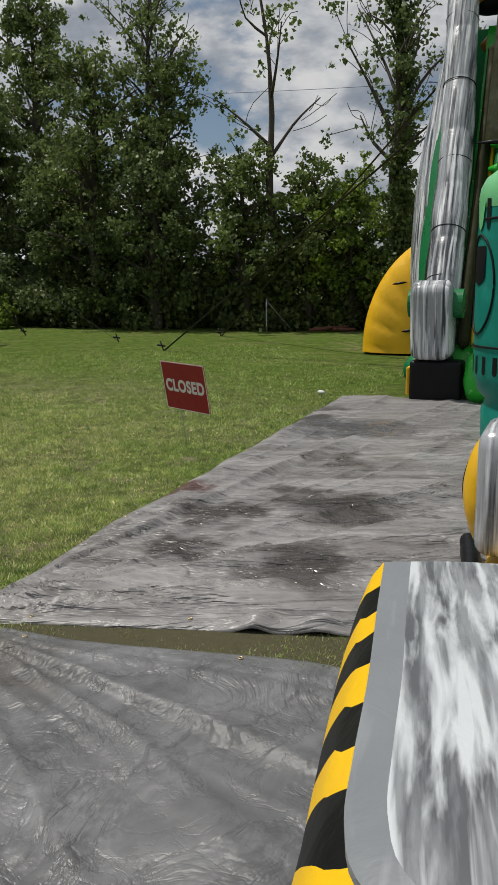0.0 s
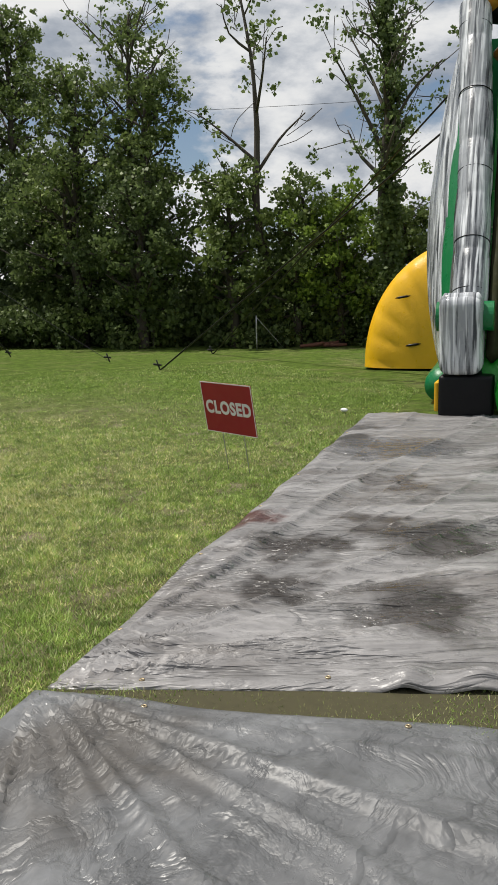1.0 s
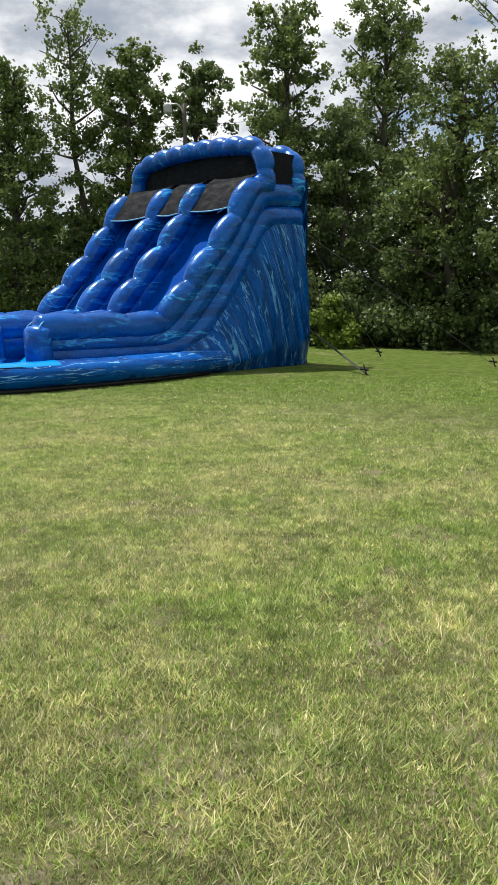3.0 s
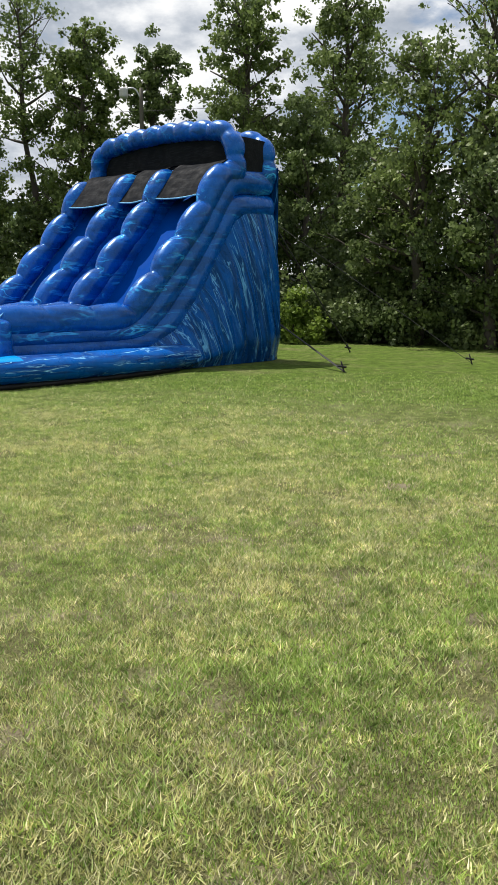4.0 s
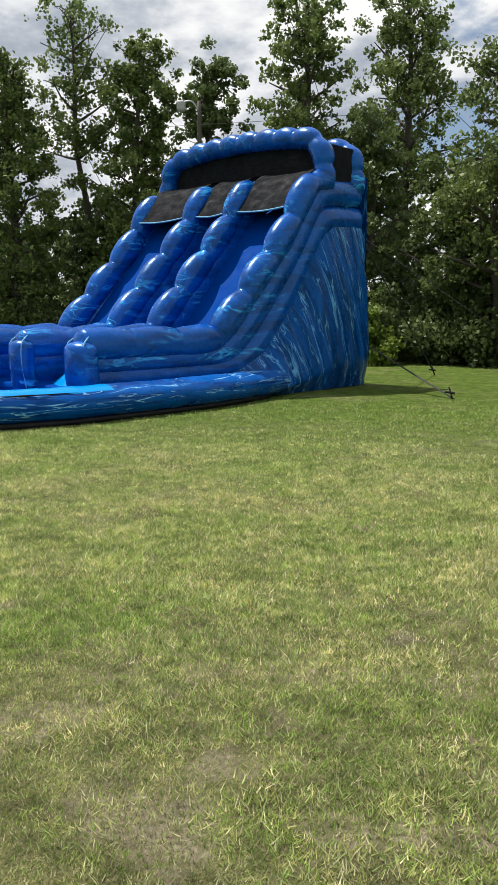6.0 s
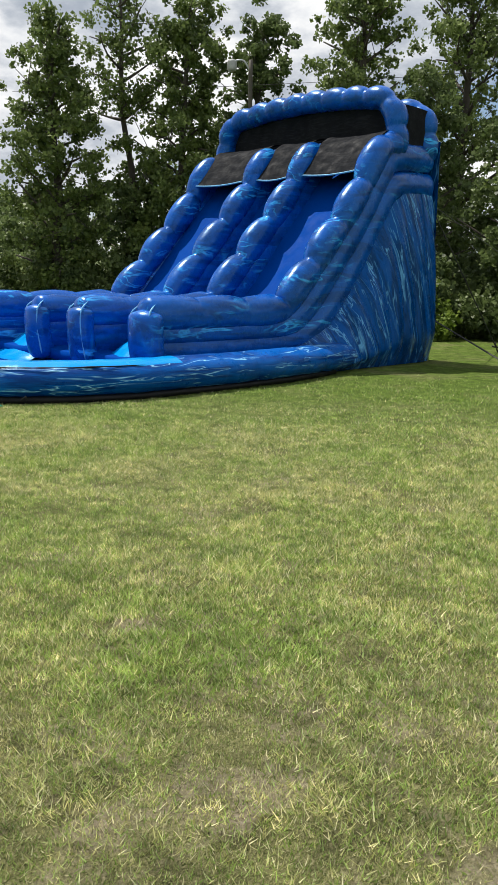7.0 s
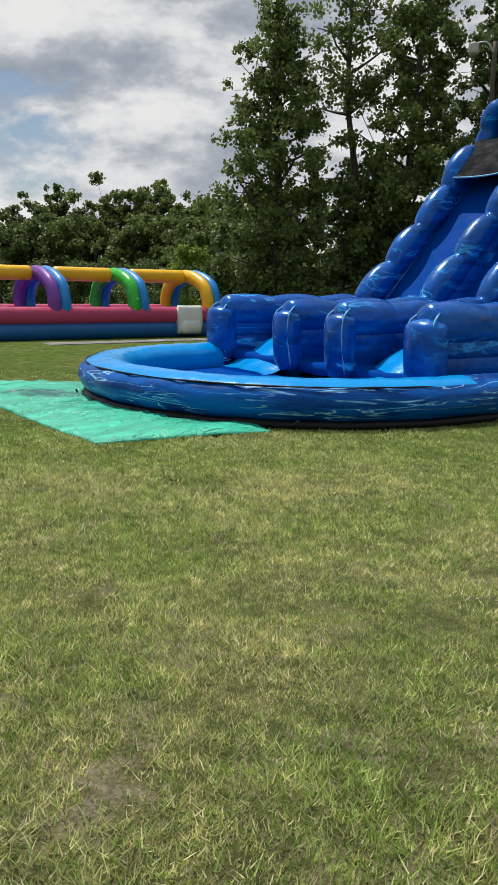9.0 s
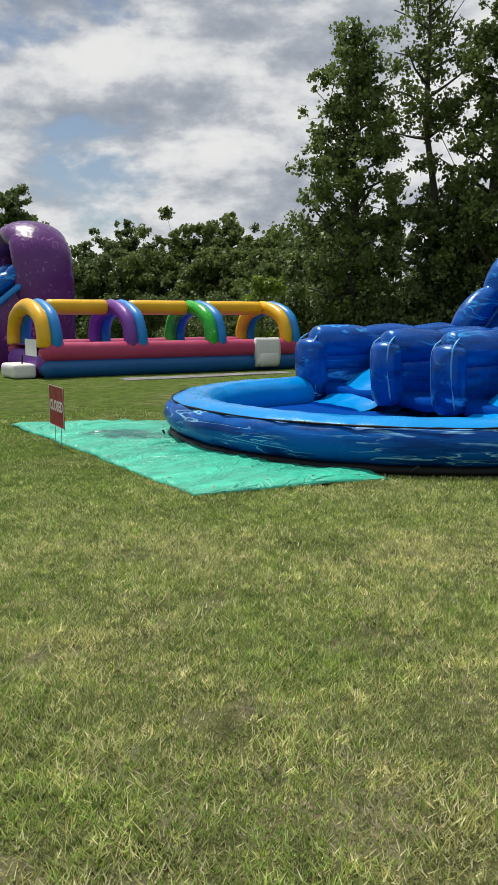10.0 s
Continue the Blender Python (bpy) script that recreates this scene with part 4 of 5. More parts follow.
# yellow hooped end of the run behind
dome = thing("inflatable_arch", Matrix.Translation((9.525, 16.522, 0)) @ Matrix.Rotation(radians(49.78), 4, "Z") @ Matrix.Scale(0.88, 4), "yellow rounded inflatable hood standing on the lawn", "inflatable arch")
vv = []
na, nb = 44, 26
for i in range(na):
    a = math.pi * i / (na - 1)
    for j in range(nb):
        b = math.pi * (j / (nb - 1) - 0.5)
        r = 2.42 * max(1e-3, abs(math.cos(b))) ** 0.42
        x = 0.7 + math.copysign(abs(math.sin(b)) ** 0.6, b) * 0.85 + (0.035 * math.sin(a * 30) if 1.6 < r < 2.35 else 0)
        vv.append((x, r * math.cos(a), r * 1.20 * math.sin(a) ** 0.94 + 0.04))
faces = grid_faces(na, nb)
mesh_ob("hood", vv, faces, M_yellow, dome)
for y, z in ((1.42, 1.66), (1.18, 0.58)):
    vv, ff = sweep([(-0.165, y - 0.17, z + 0.03), (-0.165, y + 0.17, z - 0.02)], 0.03, 6, side=Vector((1, 0, 0)), step=0.1, wrinkle=0.004)
    mesh_ob("vent_slit", vv, ff, M_black, dome)


# ---- striped bumper wall beside the path ----
def build_bumper(name, rows, height, spread, label, stripe):
    """A cushion whose flank carries slanting black and yellow bands. rows: points of the left top edge, far end first, and the thickness."""
    th = thing(name, Matrix.Translation((rows[0][0], rows[0][1], 0)), label, "bumper wall")
    o = Vector((rows[0][0], rows[0][1], 0))
    path = smooth_path([Vector((x, y, 0)) - o for x, y in rows], 14)
    pts, dist, total = even(path, 0.02)
    n, nj = len(pts), 40
    verts, idx = [], []
    for i, p in enumerate(pts):
        t = (pts[min(i + 1, n - 1)] - pts[max(0, i - 1)]).normalized()
        o2 = Vector((t.y, -t.x, 0))
        for j in range(nj):
            k = j / (nj - 1)
            z = height * (1 - k)
            b = spread * (math.sin(min(1.0, k * 1.25) * math.pi / 2) ** 0.65) * (1 - 0.25 * max(0, k - 0.7) / 0.3)
            verts.append(p + o2 * b + Vector((0, 0, z - 0.012 * abs(math.sin(dist[i] * 9)) * (k < 0.05))))
    faces = grid_faces(n, nj)
    flank = mesh_ob("striped_flank", verts, faces, M_banded, th, "black and yellow banded flank")
    lay = flank.data.uv_layers.new(name="girth")
    for lp in flank.data.loops:
        i, j = lp.vertex_index // nj, lp.vertex_index % nj
        k = j / (nj - 1)
        lay.data[lp.index].uv = (dist[i], height * (k + 0.4 * k * k))
    return th, pts, o


bump_wall, bp, bo = build_bumper("bumper_wall", [(0.907, 3.528), (0.793, 3.336), (0.677, 3.137), (0.578, 2.977), (0.522, 2.879), (0.503, 2.792), (0.551, 2.638), (0.681, 2.484)], 1.01, 0.137,
                                 "grey-topped inflatable bumper wall with black and yellow bands", None)
nk = 60
cols = []
for i, p in enumerate(bp):
    row = []
    for k in range(nk):
        t = k / (nk - 1)
        w = p + Vector((0.83, -0.46, 0)) * t * (1 - 0.25 * i / len(bp))
        w.z = 1.01 + (0.012 + 0.04 * min(1, i / 40)) * max(0.0, math.sin(math.pi * t)) ** 0.7 + noise.noise(w * 5) * 0.006 * min(1, t * 8)
        row.append(w)
    cols.append(row)
cushion = mesh_ob("top_cushion", [w for row in cols for w in row], grid_faces(len(bp), nk), [M_stone, M_greystrip], bump_wall, "grey and white marbled vinyl top with a plain grey edge")
cushion.data.polygons.foreach_set("material_index", [int(q.index % (nk - 1) < 3) for q in cushion.data.polygons])
vv = []
for k in range(nk):
    for z in (0.0, -0.2, -0.45, -0.7, -1.0):
        vv.append(cols[0][k] + Vector((0, 0, z)) + Vector((-0.02, -0.03, 0)) * min(1, -z * 3))
mesh_ob("end_panel", vv, grid_faces(nk, 5), M_stone, bump_wall)
# farther bumper: rounded post with banded flank
post = thing("bumper_post", Matrix.Translation((2.406, 5.602, 0)) @ Matrix.Rotation(radians(49.78), 4, "Z") @ Matrix.Scale(1.051, 4), "grey inflatable post with yellow and black flank", "bumper post")
bm = box(bmesh.new(), -0.12, -0.72, 0.20, 0.34, -0.10, 0.80, 0.09, 4)
for vtx in bm.verts:
    vtx.co.x -= 0.05 * math.sin(math.pi * min(1, max(0, (vtx.co.z - 0.2) / 0.6)))
part("post_cushion", bm, M_silver, post, "grey marbled quilted cushion", True)
bm = box(bmesh.new(), 0.02, -0.74, 0.78, 0.44, -0.19, 1.48, 0.09, 4)
part("post_cushion", bm, M_silver, post, "grey marbled quilted cushion", True)
vv, ff = sweep(smooth_path([(0.10, -0.17, 0.19), (0.06, -0.14, 0.30), (0.05, -0.125, 0.48), (0.06, -0.14, 0.64), (0.12, -0.18, 0.77)], 8), lambda t: 0.025 + 0.07 * max(0.0, math.sin(math.pi * t)) ** 0.6, 18, side=Vector((1, 0, 0)), flat=1.5, step=0.03, cap=False)
flank2 = mesh_ob("yellow_flank", vv, ff, M_yellow, post, "yellow bulging flank")
vv, ff = sweep(smooth_path([(0.14, -0.15, 0.17), (0.12, -0.07, 0.30), (0.11, -0.03, 0.48), (0.12, -0.07, 0.65), (0.16, -0.16, 0.79)], 8), 0.014, 6, side=Vector((1, 0, 0)), step=0.04, cap=False, wrinkle=0)
mesh_ob("piping", vv, ff, M_black, flank2, "black piping")
bm = box(bmesh.new(), -0.42, -0.95, 0.0, 0.36, -0.14, 0.14, 0.05, 3)
part("base_cushion", bm, M_yellow, post, "", True)
vv, ff = sweep([(0.45, -0.02, 0.12), (0.1, -0.08, 0.10), (-0.34, -0.13, 0.05)], 0.05, 12, side=Vector((0, 0, 1)), step=0.05)
mesh_ob("base_edge", vv, ff, M_black, post)


def lathe(profile, seg=44):
    """A turned surface from (radius, height) pairs, closed where the radius is nothing."""
    verts = [(r * math.cos(2 * math.pi * k / seg), r * math.sin(2 * math.pi * k / seg), z) for r, z in profile for k in range(seg)]
    faces = [(i * seg + k, i * seg + (k + 1) % seg, (i + 1) * seg + (k + 1) % seg, (i + 1) * seg + k) for i in range(len(profile) - 1) for k in range(seg)]
    return verts, faces


def wrap(r, a, z0, half, length, taper=0.0):
    """A thin print laid on a drum of radius r: a tongue with a rounded lower end."""
    verts = []
    for j in range(13):
        s = j / 12
        w = half * (1 - taper * s) * math.sqrt(max(0.02, 1 - max(0.0, (s - 0.75) / 0.25) ** 2))
        for k in range(5):
            b = a + w * (k / 2 - 1)
            verts.append((r * math.cos(b), r * math.sin(b), z0 - length * s))
    return verts, grid_faces(13, 5)


# teal drum
drum = thing("inflatable_drum", Matrix.Translation((4.401, 7.543, 0)) @ Matrix.Scale(1.028, 4), "teal inflatable drum with pale green drips printed at its top", "inflatable drum")
vv, ff = lathe([(0.36, 0.0), (0.42, 0.04), (0.43, 0.5), (0.40, 0.58), (0.46, 0.64), (0.50, 0.78), (0.51, 1.2), (0.51, 1.7), (0.505, 2.0)])
mesh_ob("body", vv, ff, M_teal, drum)
vv, ff = lathe([(0.508, 1.99), (0.512, 2.06), (0.50, 2.14), (0.465, 2.21), (0.40, 2.26), (0.30, 2.285), (0.15, 2.295), (0.001, 2.30)])
top = mesh_ob("top", vv, ff, M_drip, drum, "pale green top")
for k in range(15):
    a = 2 * math.pi * (k + 0.3 * math.sin(k * 1.7)) / 15
    vv, ff = wrap(0.5165, a, 2.04, 0.10 + 0.05 * math.sin(k * 2.9), 0.16 + 0.32 * abs(math.sin(k * 2.3)) ** 2, 0.55)
    mesh_ob("drip", vv, ff, M_drip, top)
for k in range(15):
    a = 2 * math.pi * (k + 0.55 + 0.3 * math.sin(k * 1.7)) / 15
    vv, ff = wrap(0.5135, a, 2.05, 0.05, 0.22, 0.2)
    mesh_ob("drip_shadow", vv, ff, M_black, top, "black printed gap between drips")
for z in (0.98, 1.90):
    vv, ff = lathe([(0.5115, z), (0.516, z + 0.004), (0.516, z + 0.014), (0.5115, z + 0.018)])
    mesh_ob("printed_line", vv, ff, M_black, drum)
A0 = radians(-196)
vv, ff = sweep([(0.513 * math.cos(b), 0.513 * math.sin(b), 1.44 + 0.36 * math.cos(k / 24 * math.pi * 2)) for k in range(25) for b in [A0 + 0.42 * math.sin(k / 24 * math.pi * 2)]], 0.009, 6, side=Vector((0, 0, 1)), step=0.04, cap=False, wrinkle=0)
mesh_ob("printed_ring", vv, ff, M_black, drum)
vv, ff = wrap(0.5155, A0, 1.72, 0.2, 0.28)
mesh_ob("printed_block", vv, ff, M_black, drum)
for k in range(9):
    vv, ff = wrap(0.503, radians(-210 + 14 * k), 0.92, 0.045, 0.14)
    mesh_ob("printed_bar", vv, ff, M_black, drum)

# ---- rainbow obstacle run ----
RUN_M = Matrix.Translation((-16.52, 26.5, 0)) @ Matrix.Rotation(radians(51.04), 4, "Z")
run = thing("inflatable_run", RUN_M, "long low inflatable run with pink and blue sides and coloured hoops", "inflatable run")
LEN, RW = 7.4, 2.7
for v in (0.17, RW - 0.17):
    vv, ff = sweep([(0, v, 0.21), (LEN, v, 0.21)], 0.225, 18, step=0.12, flat=0.85)
    mesh_ob("lower_tube", vv, ff, M_navy, run, "dark blue lower tube")
    vv, ff = sweep([(-0.02, v, 0.60), (LEN + 0.02, v, 0.60)], 0.23, 18, step=0.12, flat=0.8)
    mesh_ob("upper_tube", vv, ff, M_pink, run, "crimson pink upper tube")
for u in (0.12, LEN - 0.12):
    vv, ff = sweep([(u, 0.1, 0.35), (u, RW - 0.1, 0.35)], 0.30, 16, side=Vector((1, 0, 0)), flat=0.6, step=0.1)
    mesh_ob("end_tube", vv, ff, M_violet, run)
vv = [(LEN * i / 40, 0.2 + (RW - 0.4) * j / 10, 0.74 + 0.02 * abs(math.sin(i * 0.8))) for i in range(41) for j in range(11)]
mesh_ob("bed", vv, grid_faces(41, 11), M_violet, run, "violet bed between the side tubes")
for u, inner in ((0.25, M_yellow), (2.45, M_violet), (4.75, M_green), (7.15, M_yellow)):
    path = smooth_path([(u, 0.20, 0.72), (u, 0.22, 1.05), (u, 0.52, 1.46), (u, RW / 2, 1.68), (u, RW - 0.52, 1.46), (u, RW - 0.22, 1.05), (u, RW - 0.20, 0.72)], 9)
    for du, mat in ((-0.13, inner), (0.14, M_mid)):
        vv, ff = sweep([q + Vector((du, 0, 0)) for q in path], 0.19, 16, side=Vector((1, 0, 0)), flat=0.9, step=0.05, pitch=0.6, depth=0.05, cap=False)
        mesh_ob("hoop", vv, ff, mat, run)
for a, b in ((0.5, 2.2), (2.7, 4.5), (5.0, 6.9)):
    vv, ff = sweep([(a, RW / 2 - 0.1, 1.66), (b, RW / 2 - 0.1, 1.66)], 0.19, 16, step=0.1)
    mesh_ob("ridge_tube", vv, ff, M_yellow, run, "yellow ridge tube between hoops")
vv, ff = sweep([(5.86, -0.03, 0.48), (6.62, -0.03, 0.48)], 0.40, 14, flat=0.28, tall=1.0, step=0.08, cap=False)
mesh_ob("white_pad", vv, ff, M_white, run, "white entry pad over the side")
vv, ff = sweep([(5.9, -0.10, 0.28), (6.6, -0.10, 0.28)], 0.2, 12, flat=0.5, step=0.08)
mesh_ob("pad_step", vv, ff, M_white, run)
part("entry_step", box(bmesh.new(), -0.62, 0.22, 0.0, -0.06, 1.25, 0.34, 0.11, 4), M_white, run, "white entry step", True)
vv = [(-0.03, 0.3 + 0.85 * i / 6, 0.4 + 0.5 * j / 4) for i in range(7) for j in range(5)]
mesh_ob("entry_mesh", vv, grid_faces(7, 5), M_white, run)
stk = thing("metal_stake", RUN_M @ Matrix.Translation((-0.35, 0.45, 0)), "thin dark stake in the grass", "stake")
vv, ff = sweep([(0, 0, -0.1), (0.02, 0, 0.55)], 0.02, 8, cap=False, step=0.2, wrinkle=0)
mesh_ob("rod", vv, ff, M_strap, stk)

# ---- purple slide behind the run ----
pur = thing("inflatable_slide", RUN_M @ Matrix.Translation((-2.3, 4.2, 0)), "purple and blue inflatable slide with a rounded hood", "inflatable slide")
vv, ff = sweep(smooth_path([(3.9, 0.3, 0.0), (3.9, 0.15, 1.6), (3.9, 0.1, 2.7), (3.9, 0.45, 3.4), (3.9, 1.25, 3.75), (3.9, 2.1, 3.45), (3.9, 2.5, 2.7), (3.9, 2.5, 0)], 8), 0.42, 20, side=Vector((1, 0, 0)), flat=2.1, pitch=0.9, depth=0.07, step=0.08, cap=False)
mesh_ob("hood", vv, ff, M_purple, pur, "shiny purple marbled hood")
vv = [(4.7, 0.3 + 2.0 * i / 10, 0.1 + 3.4 * j / 10) for i in range(11) for j in range(11)]
mesh_ob("back_mesh", vv, grid_faces(11, 11), M_black, pur)
for v, mat in ((0.25, M_blue), (1.3, M_blue), (2.35, M_blue)):
    vv, ff = sweep(smooth_path([(0.2, v, 0.7), (1.0, v, 1.0), (2.0, v, 1.75), (3.1, v, 2.55), (3.7, v, 2.75)], 8), 0.26, 16, pitch=0.55, depth=0.2, step=0.06)
    mesh_ob("wall_tube", vv, ff, mat, pur)
vv = [(0.2 + 3.5 * i / 20, 0.3 + 2.0 * j / 6, 0.3 + 2.0 * max(0, i / 20 - 0.15)) for i in range(21) for j in range(7)]
mesh_ob("lane", vv, grid_faces(21, 7), M_black, pur)
vv = [(0.3 + 4.4 * i / 24, 0.02 - 0.10 * math.sin(math.pi * j / 10), (0.35 + 2.2 * min(1, max(0, i / 24 - 0.05) * 1.4)) * j / 10) for i in range(25) for j in range(11)]
mesh_ob("side_panel", vv, grid_faces(25, 11), M_purple, pur)
for a, b, z0, z1 in ((0.9, 3.2, 0.5, 2.3), (3.2, 4.6, 2.3, 2.4)):
    vv, ff = sweep([(a, -0.06, z0), (b, -0.06, z1)], 0.09, 10, step=0.1)
    mesh_ob("trim_tube", vv, ff, M_mid, pur)

# ---- small things ----
DEBRIS = ((9.9, 25.4, 0), (11.0, 25.1, 0))
pole = thing("utility_pole", Matrix.Translation((-4.64, 37.3, 0)), "wooden pole with a round white area light among the trees", "utility pole")
vv, ff = sweep([(0, 0, 0), (0, 0, 9.0)], lambda t: 0.10 - 0.03 * t, 12, cap=False, step=0.5, wrinkle=0.004)
mesh_ob("shaft", vv, ff, M_wood, pole)
vv, ff = sweep(smooth_path([(0, 0, 8.6), (-0.25, 0, 8.98), (-0.62, 0, 8.95)], 6), 0.035, 8, cap=False, step=0.1, wrinkle=0)
bracket = mesh_ob("bracket", vv, ff, M_steel, pole)
vv, ff = sweep([(-0.64, 0, 9.02), (-0.64, 0, 8.62)], 0.16, 16, step=0.05, wrinkle=0)
mesh_ob("lamp_cover", vv, ff, M_lampglass, bracket, "white round lamp cover")
cable = thing("overhead_cable", Matrix.Translation((0, 0, 0)), "thin dark overhead cable in front of the trees", "cable")
vv, ff = sweep([(-14 + 44 * i / 30, 41.2 - 15 * i / 30, 8.0 + 1.8 * ((i / 30 - 0.45) ** 2) * 2 + 0.7 * i / 30) for i in range(31)], 0.008, 5, cap=False, step=1.0, wrinkle=0, side=Vector((0, 0, 1)))
mesh_ob("wire", vv, ff, M_strap, cable)
wp = thing("steel_post", Matrix.Translation((8.74, 25.94, 0)), "short white post with a guy wire on the lawn", "post")
vv, ff = sweep([(0, 0, -0.1), (0, 0, 1.0)], 0.025, 8, cap=False, step=0.3, wrinkle=0)
mesh_ob("pole", vv, ff, M_steel, wp)
vv, ff = sweep([(0, 0, 0.95), (0.75, -0.3, 0.02)], 0.008, 6, cap=False, step=0.3, wrinkle=0)
mesh_ob("guy_wire", vv, ff, M_steel, wp)
logs = thing("brush_pile", Matrix.Translation(DEBRIS[0]), "low reddish-brown heap of cut branches at the lawn's edge", "brush pile")
rng = np.random.default_rng(44)
for k in range(7):
    a = Vector((0, 0, 0)).lerp(Vector(DEBRIS[1]) - Vector(DEBRIS[0]), k / 8)
    vv, ff = sweep([a + Vector((0, rng.uniform(-0.1, 0.1), 0.06)), a + Vector((0.55, rng.uniform(-0.3, 0.1), rng.uniform(0.05, 0.16)))], 0.05, 7, cap=False, step=0.1, wrinkle=0.01)
    mesh_ob("branch", vv, ff, M_redwood, logs)
bm = bmesh.new()
bmesh.ops.create_icosphere(bm, subdivisions=2, radius=0.05)
for vtx in bm.verts:
    vtx.co *= 1 + 0.4 * noise.noise(vtx.co * 14)
    vtx.co.z = vtx.co.z * 0.55 + 0.035
lit = part("crumpled_litter", bm, M_litter, None, "", True)
lit.location = (4.65, 12.39, 0.0)
tagged(lit, "crumpled white paper litter on the grass", "litter")
flat = thing("cover_sheet", RUN_M @ Matrix.Translation((2.4, -5.5, 0)) @ Matrix.Rotation(radians(-32), 4, "Z"), "dark flat hatch sheet lying in the grass", "sheet")
part("sheet", box(bmesh.new(), -0.75, -0.28, -0.01, 0.75, 0.28, 0.025, 0.01), M_strap, flat)
part("bright_edge", box(bmesh.new(), 0.5, -0.33, 0.0, 0.95, -0.26, 0.03, 0.008), M_litter, flat)


# ---- trees ----
def leaf_cloud(rng, centres, radii, count, size):
    """Small folded leaf sprays scattered through round clumps; returns verts and quads."""
    w = np.array(radii) ** 2.2
    idx = rng.choice(len(centres), count, p=w / w.sum())
    d = rng.normal(size=(count, 3))
    d /= np.linalg.norm(d, axis=1)[:, None]
    r = rng.uniform(0.05, 1.2, count) ** 0.8
    c = np.array(centres)[idx] + d * (np.array(radii)[idx] * r)[:, None] * np.array((1, 1, 0.8))
    s = size * rng.uniform(0.55, 1.45, count)
    a = rng.normal(size=(count, 3)); a[:, 2] -= 0.25
    a /= np.linalg.norm(a, axis=1)[:, None]
    b = np.cross(a, rng.normal(size=(count, 3)))
    b /= np.linalg.norm(b, axis=1)[:, None] + 1e-9
    nrm = np.cross(a, b)
    L, W = a * s[:, None], b * (s * 0.42)[:, None]
    fold = nrm * (s * 0.16)[:, None]
    v = np.stack([c - L * 0.5, c + W + fold, c + L * 0.5, c - W + fold], 1).reshape(-1, 3)
    return v


def leaves_ob(name, v, mat, parent, label=""):
    n = len(v) // 4
    me = bpy.data.meshes.new(name)
    me.vertices.add(len(v)); me.loops.add(4 * n); me.polygons.add(n)
    me.vertices.foreach_set("co", v.astype(np.float32).ravel())
    me.loops.foreach_set("vertex_index", np.arange(4 * n, dtype=np.int32))
    me.polygons.foreach_set("loop_start", np.arange(0, 4 * n, 4, dtype=np.int32))
    me.polygons.foreach_set("loop_total", np.full(n, 4, dtype=np.int32))
    me.update(calc_edges=True)
    me.materials.append(mat)
    ob = new(name, me)
    ob.parent = parent
    if label:
        tagged(ob, label)
    return ob


